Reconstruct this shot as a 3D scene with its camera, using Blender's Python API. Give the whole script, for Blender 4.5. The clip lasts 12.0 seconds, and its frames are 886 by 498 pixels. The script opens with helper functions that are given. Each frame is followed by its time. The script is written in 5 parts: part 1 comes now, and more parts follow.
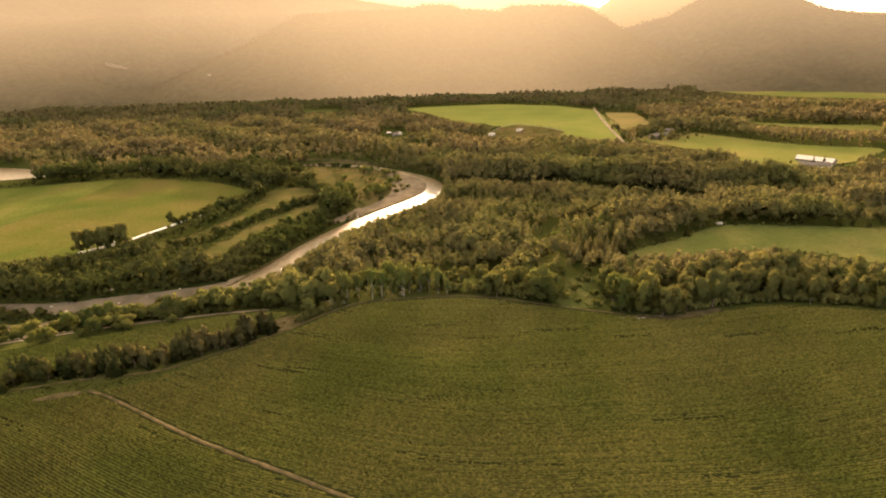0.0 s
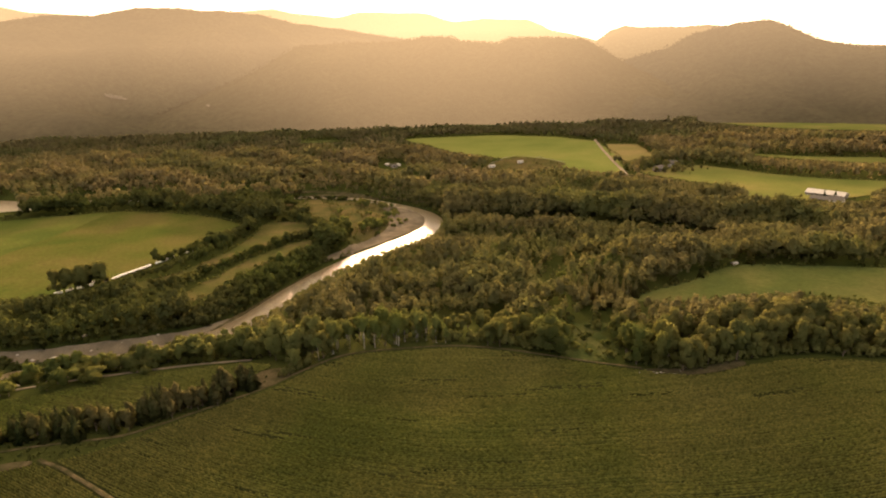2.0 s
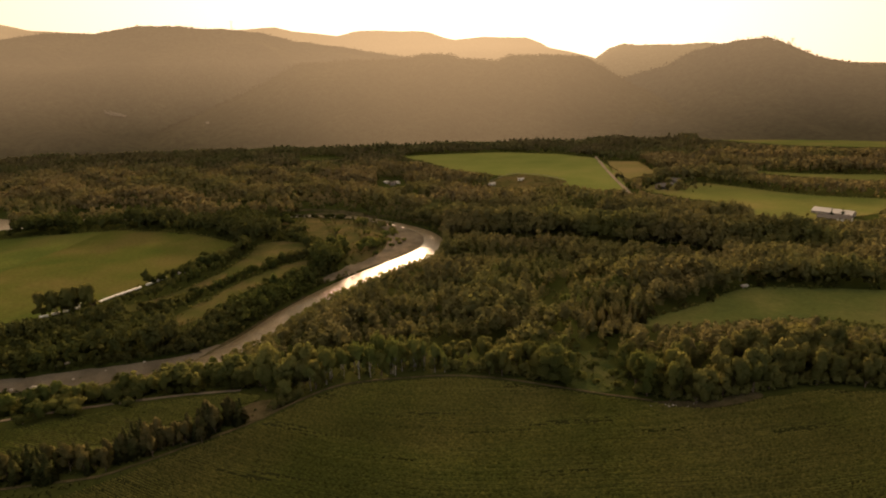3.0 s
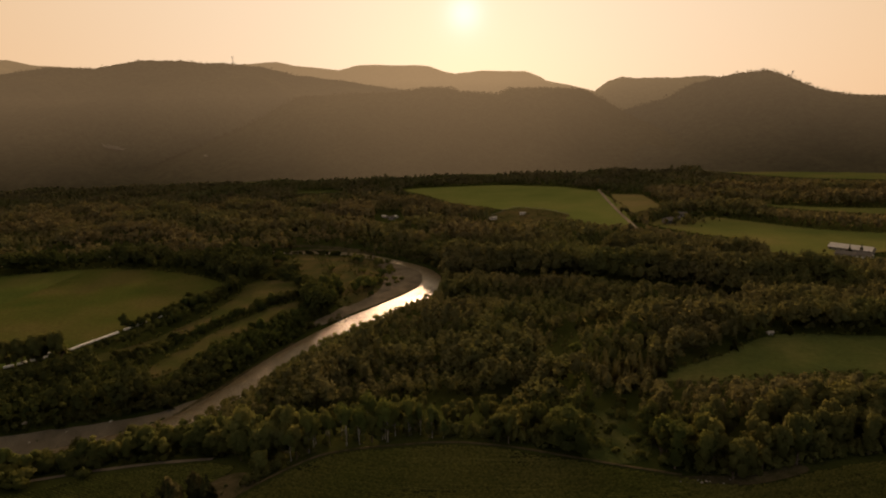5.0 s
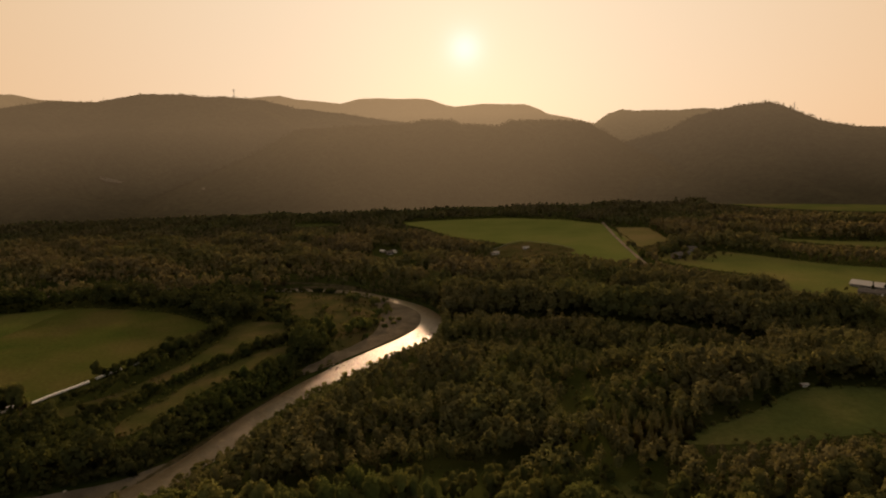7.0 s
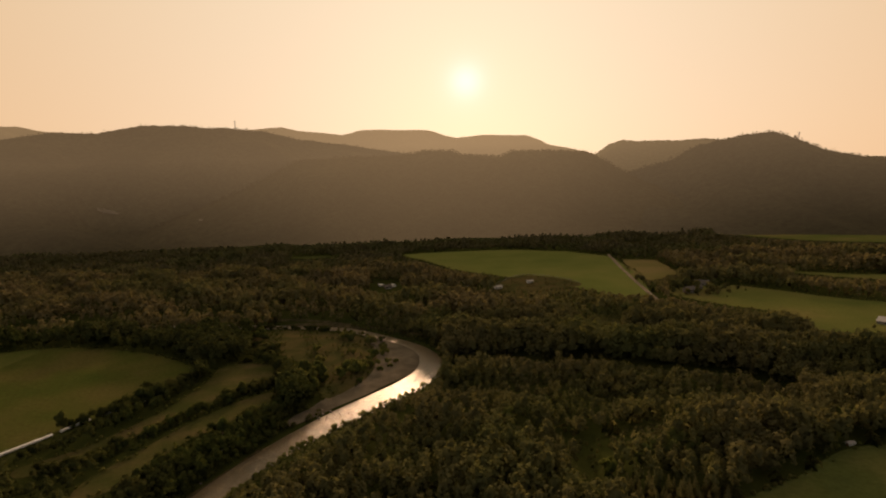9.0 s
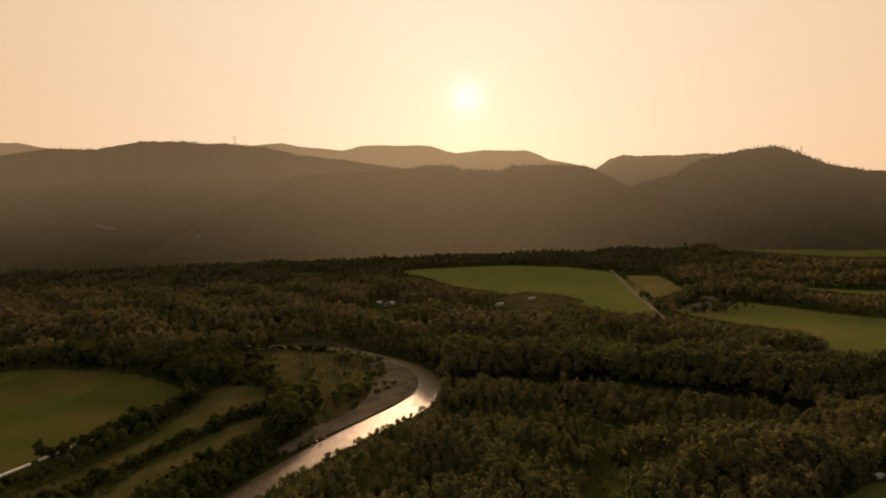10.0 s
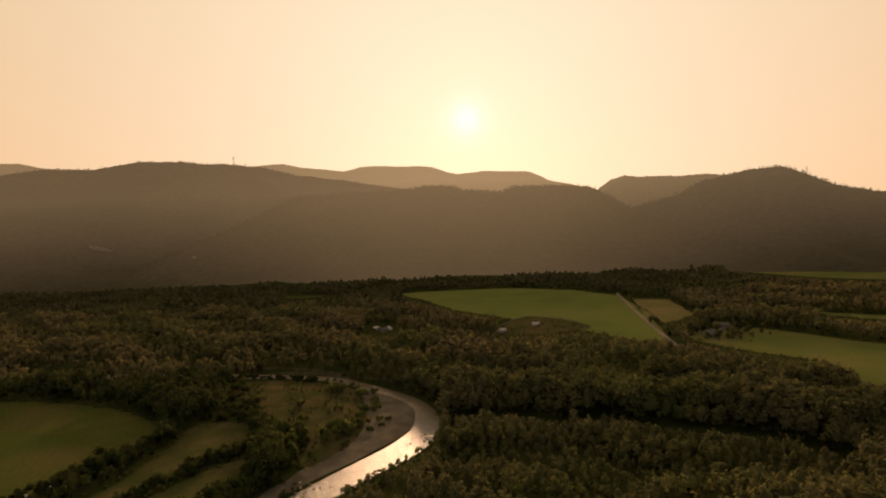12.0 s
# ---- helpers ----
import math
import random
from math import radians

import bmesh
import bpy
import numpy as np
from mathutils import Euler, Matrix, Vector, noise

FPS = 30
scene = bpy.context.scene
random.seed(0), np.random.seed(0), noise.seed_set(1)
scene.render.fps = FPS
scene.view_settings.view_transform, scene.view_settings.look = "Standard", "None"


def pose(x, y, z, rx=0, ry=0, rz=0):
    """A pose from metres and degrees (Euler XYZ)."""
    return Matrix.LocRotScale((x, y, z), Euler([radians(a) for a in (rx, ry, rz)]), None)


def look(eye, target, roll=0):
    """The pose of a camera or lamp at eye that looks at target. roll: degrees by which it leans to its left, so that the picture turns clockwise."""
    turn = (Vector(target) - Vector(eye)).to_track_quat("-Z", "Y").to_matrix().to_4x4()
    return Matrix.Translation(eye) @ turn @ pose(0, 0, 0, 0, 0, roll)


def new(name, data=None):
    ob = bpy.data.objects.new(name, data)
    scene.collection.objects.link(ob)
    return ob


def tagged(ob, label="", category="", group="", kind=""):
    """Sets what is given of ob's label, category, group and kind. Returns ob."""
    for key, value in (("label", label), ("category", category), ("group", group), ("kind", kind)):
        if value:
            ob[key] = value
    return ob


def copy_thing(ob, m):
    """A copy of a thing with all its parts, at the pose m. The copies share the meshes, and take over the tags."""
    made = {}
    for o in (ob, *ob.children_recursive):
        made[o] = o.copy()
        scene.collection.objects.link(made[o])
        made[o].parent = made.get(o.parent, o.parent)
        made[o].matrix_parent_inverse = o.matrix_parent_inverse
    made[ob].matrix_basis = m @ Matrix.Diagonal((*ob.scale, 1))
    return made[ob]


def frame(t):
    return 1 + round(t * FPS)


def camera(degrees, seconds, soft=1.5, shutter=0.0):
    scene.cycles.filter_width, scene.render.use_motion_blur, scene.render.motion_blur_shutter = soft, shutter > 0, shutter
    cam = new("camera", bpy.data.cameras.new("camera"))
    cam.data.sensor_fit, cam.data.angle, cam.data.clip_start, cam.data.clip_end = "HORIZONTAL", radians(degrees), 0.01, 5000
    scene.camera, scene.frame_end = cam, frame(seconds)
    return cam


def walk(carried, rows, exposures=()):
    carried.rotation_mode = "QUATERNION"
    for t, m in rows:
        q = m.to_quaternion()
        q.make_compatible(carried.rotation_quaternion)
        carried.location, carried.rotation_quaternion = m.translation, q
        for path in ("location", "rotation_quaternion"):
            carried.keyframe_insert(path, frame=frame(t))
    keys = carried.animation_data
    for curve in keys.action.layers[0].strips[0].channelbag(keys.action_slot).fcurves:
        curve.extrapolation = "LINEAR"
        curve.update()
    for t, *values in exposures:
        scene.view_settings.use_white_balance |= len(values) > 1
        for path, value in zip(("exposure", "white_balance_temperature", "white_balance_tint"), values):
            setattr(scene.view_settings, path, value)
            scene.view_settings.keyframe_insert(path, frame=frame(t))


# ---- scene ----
cam = camera(74.0, 12.0, soft=2.0)
PATH = [
    (0, (-2.883, -7.069, 109.998), (-2.871, -5.186, 109.327), -1.9),
    (0.5, (-2.7, -2.435, 109.991), (-2.686, -0.545, 109.338), -1.9),
    (1, (-2.507, 2.257, 109.981), (-2.492, 4.155, 109.351), -1.9),
    (1.5, (-2.296, 7.077, 109.969), (-2.28, 8.983, 109.364), -1.9),
    (2, (-2.066, 12.063, 109.957), (-2.049, 13.977, 109.377), -1.8),
    (2.5, (-1.825, 17.219, 109.948), (-1.806, 19.14, 109.393), -1.8),
    (3, (-1.573, 22.523, 109.942), (-1.554, 24.452, 109.414), -1.8),
    (3.2, (-1.466, 24.698, 109.941), (-1.44, 26.63, 109.425), -1.9),
    (5, (-0.429, 44.731, 109.941), (-0.408, 46.685, 109.515), -1.9),
    (5.5, (-0.116, 50.42, 109.943), (-0.096, 52.38, 109.543), -1.9),
    (6, (0.216, 56.21, 109.947), (0.236, 58.174, 109.573), -1.9),
    (6.5, (0.561, 62.075, 109.954), (0.581, 64.044, 109.606), -2.0),
    (7, (0.921, 68.014, 109.963), (0.942, 69.988, 109.641), -2.0),
    (9, (2.394, 92.028, 110.049), (2.413, 94.015, 109.828), -2.1),
    (9.5, (2.758, 98.048, 110.057), (2.778, 100.038, 109.86), -2.1),
    (10, (3.119, 104.088, 110.062), (3.138, 106.081, 109.892), -2.2),
    (10.5, (3.48, 110.148, 110.066), (3.499, 112.143, 109.921), -2.2),
    (11, (3.837, 116.221, 110.07), (3.856, 118.217, 109.949), -2.2),
    (11.5, (4.191, 122.3, 110.072), (4.21, 124.297, 109.968), -2.2),
    (12, (4.544, 128.382, 110.073), (4.563, 130.379, 109.973), -2.2),
]
EXPOSURES = [(0.0, 3.46), (1.5, 3.28), (2.5, 2.5), (3.2, 1.8), (4.8, 0.88), (6.5, 0.83), (9.0, 0.86), (12.0, 0.96)]
walk(cam, [(t, look(eye, target, roll)) for t, eye, target, roll in PATH], EXPOSURES)

# ---- light: a low evening sun in a hazy sky ----
SUN_ELEVATION, SUN_AZIMUTH = radians(9.5), radians(3.3)
SUN_WAY = Vector((math.sin(SUN_AZIMUTH) * math.cos(SUN_ELEVATION), math.cos(SUN_AZIMUTH) * math.cos(SUN_ELEVATION), math.sin(SUN_ELEVATION)))
sun = new("sun", bpy.data.lights.new("sun", "SUN"))
sun.data.energy, sun.data.angle, sun.data.color = 4.6, radians(13), (1.0, 0.6, 0.34)
sun.data.specular_factor = 0.05
sun.matrix_world = look((0, 0, 400), Vector((0, 0, 400)) - SUN_WAY)

world = bpy.data.worlds.new("evening_sky")
scene.world = world
world.use_nodes = True
wn, wl = world.node_tree.nodes, world.node_tree.links
wn.clear()
w_out, w_bg = wn.new("ShaderNodeOutputWorld"), wn.new("ShaderNodeBackground")
w_sky = wn.new("ShaderNodeTexSky")
w_sky.sky_type, w_sky.sun_disc = "NISHITA", False
w_sky.sun_elevation, w_sky.sun_rotation = SUN_ELEVATION, SUN_AZIMUTH
w_sky.air_density, w_sky.dust_density, w_sky.ozone_density = 1.0, 2.0, 1.0
w_bg.inputs["Strength"].default_value = 0.07
# smoky air evens out and warms the whole sky, and glows a little round the sun
w_tint = wn.new("ShaderNodeMix")
w_tint.data_type = "RGBA"
w_tint.inputs[0].default_value = 0.97
w_haze, w_side = wn.new("ShaderNodeMix"), wn.new("ShaderNodeMapRange")
w_haze.data_type = "RGBA"
w_haze.inputs[6].default_value = (2.9, 2.2, 1.75, 1)
w_haze.inputs[7].default_value = (6.4, 3.75, 1.85, 1)
w_side.inputs["From Min"].default_value, w_side.inputs["From Max"].default_value = -0.3, 0.75
w_side.interpolation_type = "SMOOTHSTEP"
w_geo, w_dot = wn.new("ShaderNodeTexCoord"), wn.new("ShaderNodeVectorMath")
w_dot.operation = "DOT_PRODUCT"
w_dot.inputs[1].default_value = SUN_WAY
wl.new(w_geo.outputs["Generated"], w_dot.inputs[0])
wl.new(w_dot.outputs["Value"], w_side.inputs["Value"])
wl.new(w_side.outputs[0], w_haze.inputs[0])
w_split, w_rise, w_grade = wn.new("ShaderNodeSeparateXYZ"), wn.new("ShaderNodeMapRange"), wn.new("ShaderNodeMix")
w_rise.inputs["From Min"].default_value, w_rise.inputs["From Max"].default_value = 0.0, 0.3
w_grade.data_type = "RGBA"
w_grade.inputs[6].default_value, w_grade.inputs[7].default_value = (1.0, 0.96, 0.9, 1), (0.92, 1.0, 1.03, 1)
w_graded = wn.new("ShaderNodeMix")
w_graded.data_type, w_graded.blend_type = "RGBA", "MULTIPLY"
w_graded.inputs[0].default_value = 1.0
wl.new(w_geo.outputs["Generated"], w_split.inputs[0])
wl.new(w_split.outputs["Z"], w_rise.inputs["Value"])
wl.new(w_rise.outputs[0], w_grade.inputs[0])
wl.new(w_haze.outputs[2], w_graded.inputs[6])
wl.new(w_grade.outputs[2], w_graded.inputs[7])
wl.new(w_graded.outputs[2], w_tint.inputs[7])
w_add = wn.new("ShaderNodeMix")
w_add.data_type, w_add.blend_type = "RGBA", "ADD"
w_add.inputs[0].default_value = 1.0


def aureole(power, gain, colour):
    p, m = wn.new("ShaderNodeMath"), wn.new("ShaderNodeMix")
    p.operation, p.use_clamp = "POWER", True
    p.inputs[1].default_value = power
    wl.new(w_dot.outputs["Value"], p.inputs[0])
    m.data_type = "RGBA"
    m.inputs[6].default_value = (0, 0, 0, 1)
    m.inputs[7].default_value = (*[gain * c for c in colour], 1)
    wl.new(p.outputs[0], m.inputs[0])
    return m.outputs[2]


wl.new(w_sky.outputs[0], w_tint.inputs[6])
w_sum = wn.new("ShaderNodeMix")
w_sum.data_type, w_sum.blend_type = "RGBA", "ADD"
w_sum.inputs[0].default_value = 1.0
w_core = wn.new("ShaderNodeMix")
w_core.data_type, w_core.blend_type = "RGBA", "ADD"
w_core.inputs[0].default_value = 1.0
wl.new(aureole(900, 1.0, (0.4, 0.35, 0.5)), w_core.inputs[6])
wl.new(aureole(3200, 1.0, (0.5, 1.3, 1.9)), w_core.inputs[7])
wl.new(w_core.outputs[2], w_sum.inputs[6])
wl.new(aureole(4, 1.0, (1.7, 2.15, 2.25)), w_sum.inputs[7])
wl.new(w_tint.outputs[2], w_add.inputs[6])
wl.new(w_sum.outputs[2], w_add.inputs[7])
wl.new(w_add.outputs[2], w_bg.inputs["Color"])
wl.new(w_bg.outputs[0], w_out.inputs[0])


# ---- materials ----
def material(name, build):
    m = bpy.data.materials.new(name)
    m.use_nodes = True
    n, l = m.node_tree.nodes, m.node_tree.links
    n.clear()
    out = n.new("ShaderNodeOutputMaterial")
    shader, bump = build(n, l)
    l.new(shader, out.inputs[0])
    return m


def noise_tex(n, l, scale, detail=4.0, vector=None, rough=0.55):
    t = n.new("ShaderNodeTexNoise")
    t.inputs["Scale"].default_value, t.inputs["Detail"].default_value = scale, detail
    t.inputs["Roughness"].default_value = rough
    if vector is None:
        c = n.new("ShaderNodeTexCoord")
        vector = c.outputs["Object"]
    l.new(vector, t.inputs["Vector"])
    return t.outputs[0]


def ramp(n, l, value, stops):
    r = n.new("ShaderNodeValToRGB")
    e = r.color_ramp.elements
    while len(e) < len(stops):
        e.new(0.5)
    for k, (at, c) in zip(e, stops):
        k.position, k.color = at, (*c, 1)
    l.new(value, r.inputs[0])
    return r.outputs[0]


def mix(n, l, factor, a, b, blend="MIX"):
    m = n.new("ShaderNodeMix")
    m.data_type, m.blend_type = "RGBA", blend
    for socket, v in ((m.inputs[0], factor), (m.inputs[6], a), (m.inputs[7], b)):
        if isinstance(v, (int, float)):
            socket.default_value = v
        elif isinstance(v, tuple):
            socket.default_value = (*v, 1)
        else:
            l.new(v, socket)
    return m.outputs[2]


def principled(n, l, colour, rough, metal=0.0, height=None, strength=0.5, distance=0.1, spec=0.5):
    p = n.new("ShaderNodeBsdfPrincipled")
    if isinstance(colour, tuple):
        p.inputs["Base Color"].default_value = (*colour, 1)
    else:
        l.new(colour, p.inputs["Base Color"])
    p.inputs["Roughness"].default_value, p.inputs["Metallic"].default_value = rough, metal
    p.inputs["Specular IOR Level"].default_value = spec
    if height is not None:
        b = n.new("ShaderNodeBump")
        b.inputs["Strength"].default_value, b.inputs["Distance"].default_value = strength, distance
        l.new(height, b.inputs["Height"])
        l.new(b.outputs[0], p.inputs["Normal"])
    return p.outputs[0]


def foliage(dark, mid, light, through_light=0.35, patch=0.06, grain=0.0):
    """Leaves: three greens by island and by stand, partly letting light through."""
    def build(n, l):
        g, o = n.new("ShaderNodeNewGeometry"), n.new("ShaderNodeObjectInfo")
        leaf = ramp(n, l, g.outputs["Random Per Island"], [(0.0, dark), (0.5, mid), (1.0, light)])
        stand = ramp(n, l, noise_tex(n, l, patch, 2.0, g.outputs["Position"]), [(0.3, (0.8, 0.82, 0.8)), (0.7, (1.16, 1.15, 1.1))])
        species = ramp(n, l, noise_tex(n, l, 0.014, 3.0, g.outputs["Position"]), [(0.38, (0.88, 0.98, 0.86)), (0.5, (1.0, 1.0, 1.0)), (0.64, (1.08, 1.03, 1.15))])
        leaf = mix(n, l, 1.0, leaf, species, "MULTIPLY")
        one = ramp(n, l, o.outputs["Random"], [(0.0, (0.75, 0.8, 0.75)), (1.0, (1.25, 1.15, 1.0))])
        col = mix(n, l, 1.0, mix(n, l, 1.0, leaf, stand, "MULTIPLY"), one, "MULTIPLY")
        if grain:
            col = mix(n, l, 1.0, col, ramp(n, l, noise_tex(n, l, grain, 3.0, g.outputs["Position"], 0.7), [(0.34, (0.5, 0.54, 0.5)), (0.66, (1.3, 1.26, 1.2))]), "MULTIPLY")
        d, t, s = n.new("ShaderNodeBsdfDiffuse"), n.new("ShaderNodeBsdfTranslucent"), n.new("ShaderNodeMixShader")
        l.new(col, d.inputs[0])
        l.new(mix(n, l, 1.0, col, (1.17, 1.16, 0.86), "MULTIPLY"), t.inputs[0])
        s.inputs[0].default_value = through_light
        l.new(d.outputs[0], s.inputs[1])
        l.new(t.outputs[0], s.inputs[2])
        return s.outputs[0], None
    return build


def ground_cover(stops, patch, grain, rough=0.9, bump=0.3, second=(0.75, 1.25)):
    """Earth and grass: large patches, fine grain and relief."""
    def build(n, l):
        g = n.new("ShaderNodeNewGeometry")
        big = noise_tex(n, l, patch, 5.0, g.outputs["Position"])
        fine = noise_tex(n, l, grain, 4.0, g.outputs["Position"], 0.7)
        a, b = second
        col = mix(n, l, 1.0, ramp(n, l, big, stops), ramp(n, l, fine, [(0.3, (a, a, a)), (0.7, (b, b, b))]), "MULTIPLY")
        return principled(n, l, col, rough, height=fine, strength=bump, distance=0.4, spec=0.0), None
    return build


M_FOREST_FLOOR = material("forest_floor", ground_cover([(0.3, (0.022, 0.03, 0.008)), (0.7, (0.04, 0.046, 0.014))], 0.03, 1.2))
M_CROP_SOIL = material("crop_soil", ground_cover([(0.3, (0.014, 0.017, 0.006)), (0.7, (0.024, 0.027, 0.01))], 0.05, 1.5))
M_HAYFIELD = material("hayfield", ground_cover([(0.35, (0.041, 0.0574, 0.01312)), (0.48, (0.05576, 0.06396, 0.0164)), (0.64, (0.0738, 0.0697, 0.02296))], 0.018, 0.5, bump=0.3, second=(0.8, 1.2)))
M_GREEN_FIELD = material("green_field", ground_cover([(0.36, (0.044, 0.061, 0.021)), (0.5, (0.064, 0.079, 0.024)), (0.64, (0.088, 0.092, 0.032))], 0.022, 0.5, bump=0.3, second=(0.82, 1.18)))
M_HAY_AFTERMATH = material("hay_aftermath", ground_cover([(0.36, (0.043, 0.06, 0.015)), (0.5, (0.057, 0.072, 0.018)), (0.64, (0.075, 0.08, 0.024))], 0.02, 0.5, bump=0.3, second=(0.8, 1.2)))
M_PASTURE = material("pasture", ground_cover([(0.35, (0.078, 0.0975, 0.02652)), (0.55, (0.1014, 0.1092, 0.03276)), (0.7, (0.1404, 0.1209, 0.0468))], 0.012, 0.6, bump=0.2, second=(0.88, 1.12)))
M_FAR_GREEN = material("far_green", ground_cover([(0.35, (0.092, 0.115, 0.031)), (0.5, (0.11, 0.129, 0.036)), (0.65, (0.128, 0.136, 0.042))], 0.012, 0.6, bump=0.2, second=(0.9, 1.1)))
M_DRY_FIELD = material("dry_field", ground_cover([(0.35, (0.105, 0.105, 0.036)), (0.65, (0.15, 0.125, 0.055))], 0.02, 0.6, bump=0.2, second=(0.9, 1.1)))
M_STRIP = material("strip_grass", ground_cover([(0.35, (0.038, 0.046, 0.014)), (0.5, (0.055, 0.055, 0.02)), (0.65, (0.074, 0.064, 0.028))], 0.05, 0.7, bump=0.4, second=(0.8, 1.2)))
M_ROUGH = material("rough_grass", ground_cover([(0.35, (0.03, 0.042, 0.014)), (0.5, (0.046, 0.056, 0.018)), (0.65, (0.074, 0.078, 0.028))], 0.12, 0.9, bump=0.6))
M_MEADOW = material("rough_meadow", ground_cover([(0.35, (0.042, 0.046, 0.017)), (0.5, (0.062, 0.056, 0.023)), (0.7, (0.086, 0.068, 0.033))], 0.06, 0.9, bump=0.6))
M_GRAVEL = material("river_gravel", ground_cover([(0.35, (0.088, 0.078, 0.058)), (0.65, (0.152, 0.133, 0.1))], 0.08, 2.5, bump=0.8))
M_ROAD = material("road_gravel", ground_cover([(0.35, (0.15, 0.127, 0.1)), (0.65, (0.22, 0.185, 0.145))], 0.08, 2.5, bump=0.5))
M_DIRT = material("dirt_track", ground_cover([(0.35, (0.036, 0.036, 0.016)), (0.5, (0.056, 0.05, 0.027)), (0.65, (0.076, 0.063, 0.036))], 0.25, 2.0, bump=0.5))
M_LEAF = material("broad_leaves", foliage((0.0738, 0.08364, 0.03116), (0.09184, 0.1017, 0.03854), (0.1099, 0.1164, 0.04674), 0.42))
M_LEAF_LIGHT = material("birch_leaves", foliage((0.08232, 0.09912, 0.03528), (0.1025, 0.1193, 0.042), (0.1218, 0.1361, 0.0504), 0.42))
# poplar green, with some haze over the woods mixed into the colour
M_HAZY_POPLAR = material("hazy_poplar_leaves", foliage((0.12, 0.113, 0.055), (0.132, 0.124, 0.06), (0.144, 0.135, 0.066), 0.44))
# leaf colour of the farther woods, browned and greyed to imitate haze
M_FAR_LEAF = material("haze_brown_leaves", foliage((0.116, 0.108, 0.062), (0.13, 0.12, 0.069), (0.144, 0.132, 0.076), 0.42))
M_DARK_LEAF = material("dark_broad_leaves", foliage((0.046, 0.055, 0.022), (0.058, 0.067, 0.027), (0.071, 0.08, 0.033), 0.38))
M_GROVE = material("brownish_grove_leaves", foliage((0.056, 0.058, 0.027), (0.07, 0.071, 0.033), (0.086, 0.086, 0.04), 0.38))
M_NEEDLE = material("needles", foliage((0.025, 0.034, 0.014), (0.04, 0.048, 0.02), (0.06, 0.065, 0.028), 0.3))
M_LOW_CROP = material("young_crop_leaves", foliage((0.058, 0.074, 0.024), (0.065, 0.081, 0.026), (0.072, 0.088, 0.029), 0.35, 0.03, 1.1))
M_CROP = material("crop_leaves", foliage((0.09472, 0.09916, 0.03256), (0.1051, 0.108, 0.03552), (0.1154, 0.1169, 0.03922), 0.35, 0.03, 1.1))


def bark_build(a, b):
    def build(n, l):
        g = n.new("ShaderNodeNewGeometry")
        f = noise_tex(n, l, 2.2, 5.0, g.outputs["Position"], 0.7)
        return principled(n, l, ramp(n, l, f, [(0.4, a), (0.62, b)]), 0.9, height=f, strength=0.6, distance=0.05, spec=0.2), None
    return build


M_BARK = material("grey_brown_bark", bark_build((0.06, 0.045, 0.03), (0.14, 0.11, 0.08)))
M_BIRCH_BARK = material("white_birch_bark", bark_build((0.08, 0.07, 0.055), (0.3, 0.28, 0.24)))


def water_build(n, l):
    g = n.new("ShaderNodeNewGeometry")
    m = n.new("ShaderNodeMapping")
    m.inputs["Scale"].default_value = (1.0, 0.6, 1.0)
    l.new(g.outputs["Position"], m.inputs["Vector"])
    fine = noise_tex(n, l, 0.9, 5.0, m.outputs[0], 0.65)
    big = noise_tex(n, l, 0.07, 3.0, g.outputs["Position"])
    strength = mix(n, l, big, (0.4, 0.4, 0.4), (1.0, 1.0, 1.0))
    p = n.new("ShaderNodeBsdfPrincipled")
    l.new(ramp(n, l, noise_tex(n, l, 0.35, 5.0, m.outputs[0], 0.7), [(0.4, (0.085, 0.068, 0.036)), (0.6, (0.13, 0.104, 0.058)), (0.72, (0.42, 0.36, 0.26))]), p.inputs["Base Color"])
    p.inputs["Roughness"].default_value, p.inputs["Specular IOR Level"].default_value = 0.3, 0.75
    p.inputs["IOR"].default_value = 1.333
    b = n.new("ShaderNodeBump")
    b.inputs["Distance"].default_value = 0.55
    l.new(strength, b.inputs["Strength"])
    l.new(fine, b.inputs["Height"])
    l.new(b.outputs[0], p.inputs["Normal"])
    return p.outputs[0], None


M_WATER = material("river_water", water_build)


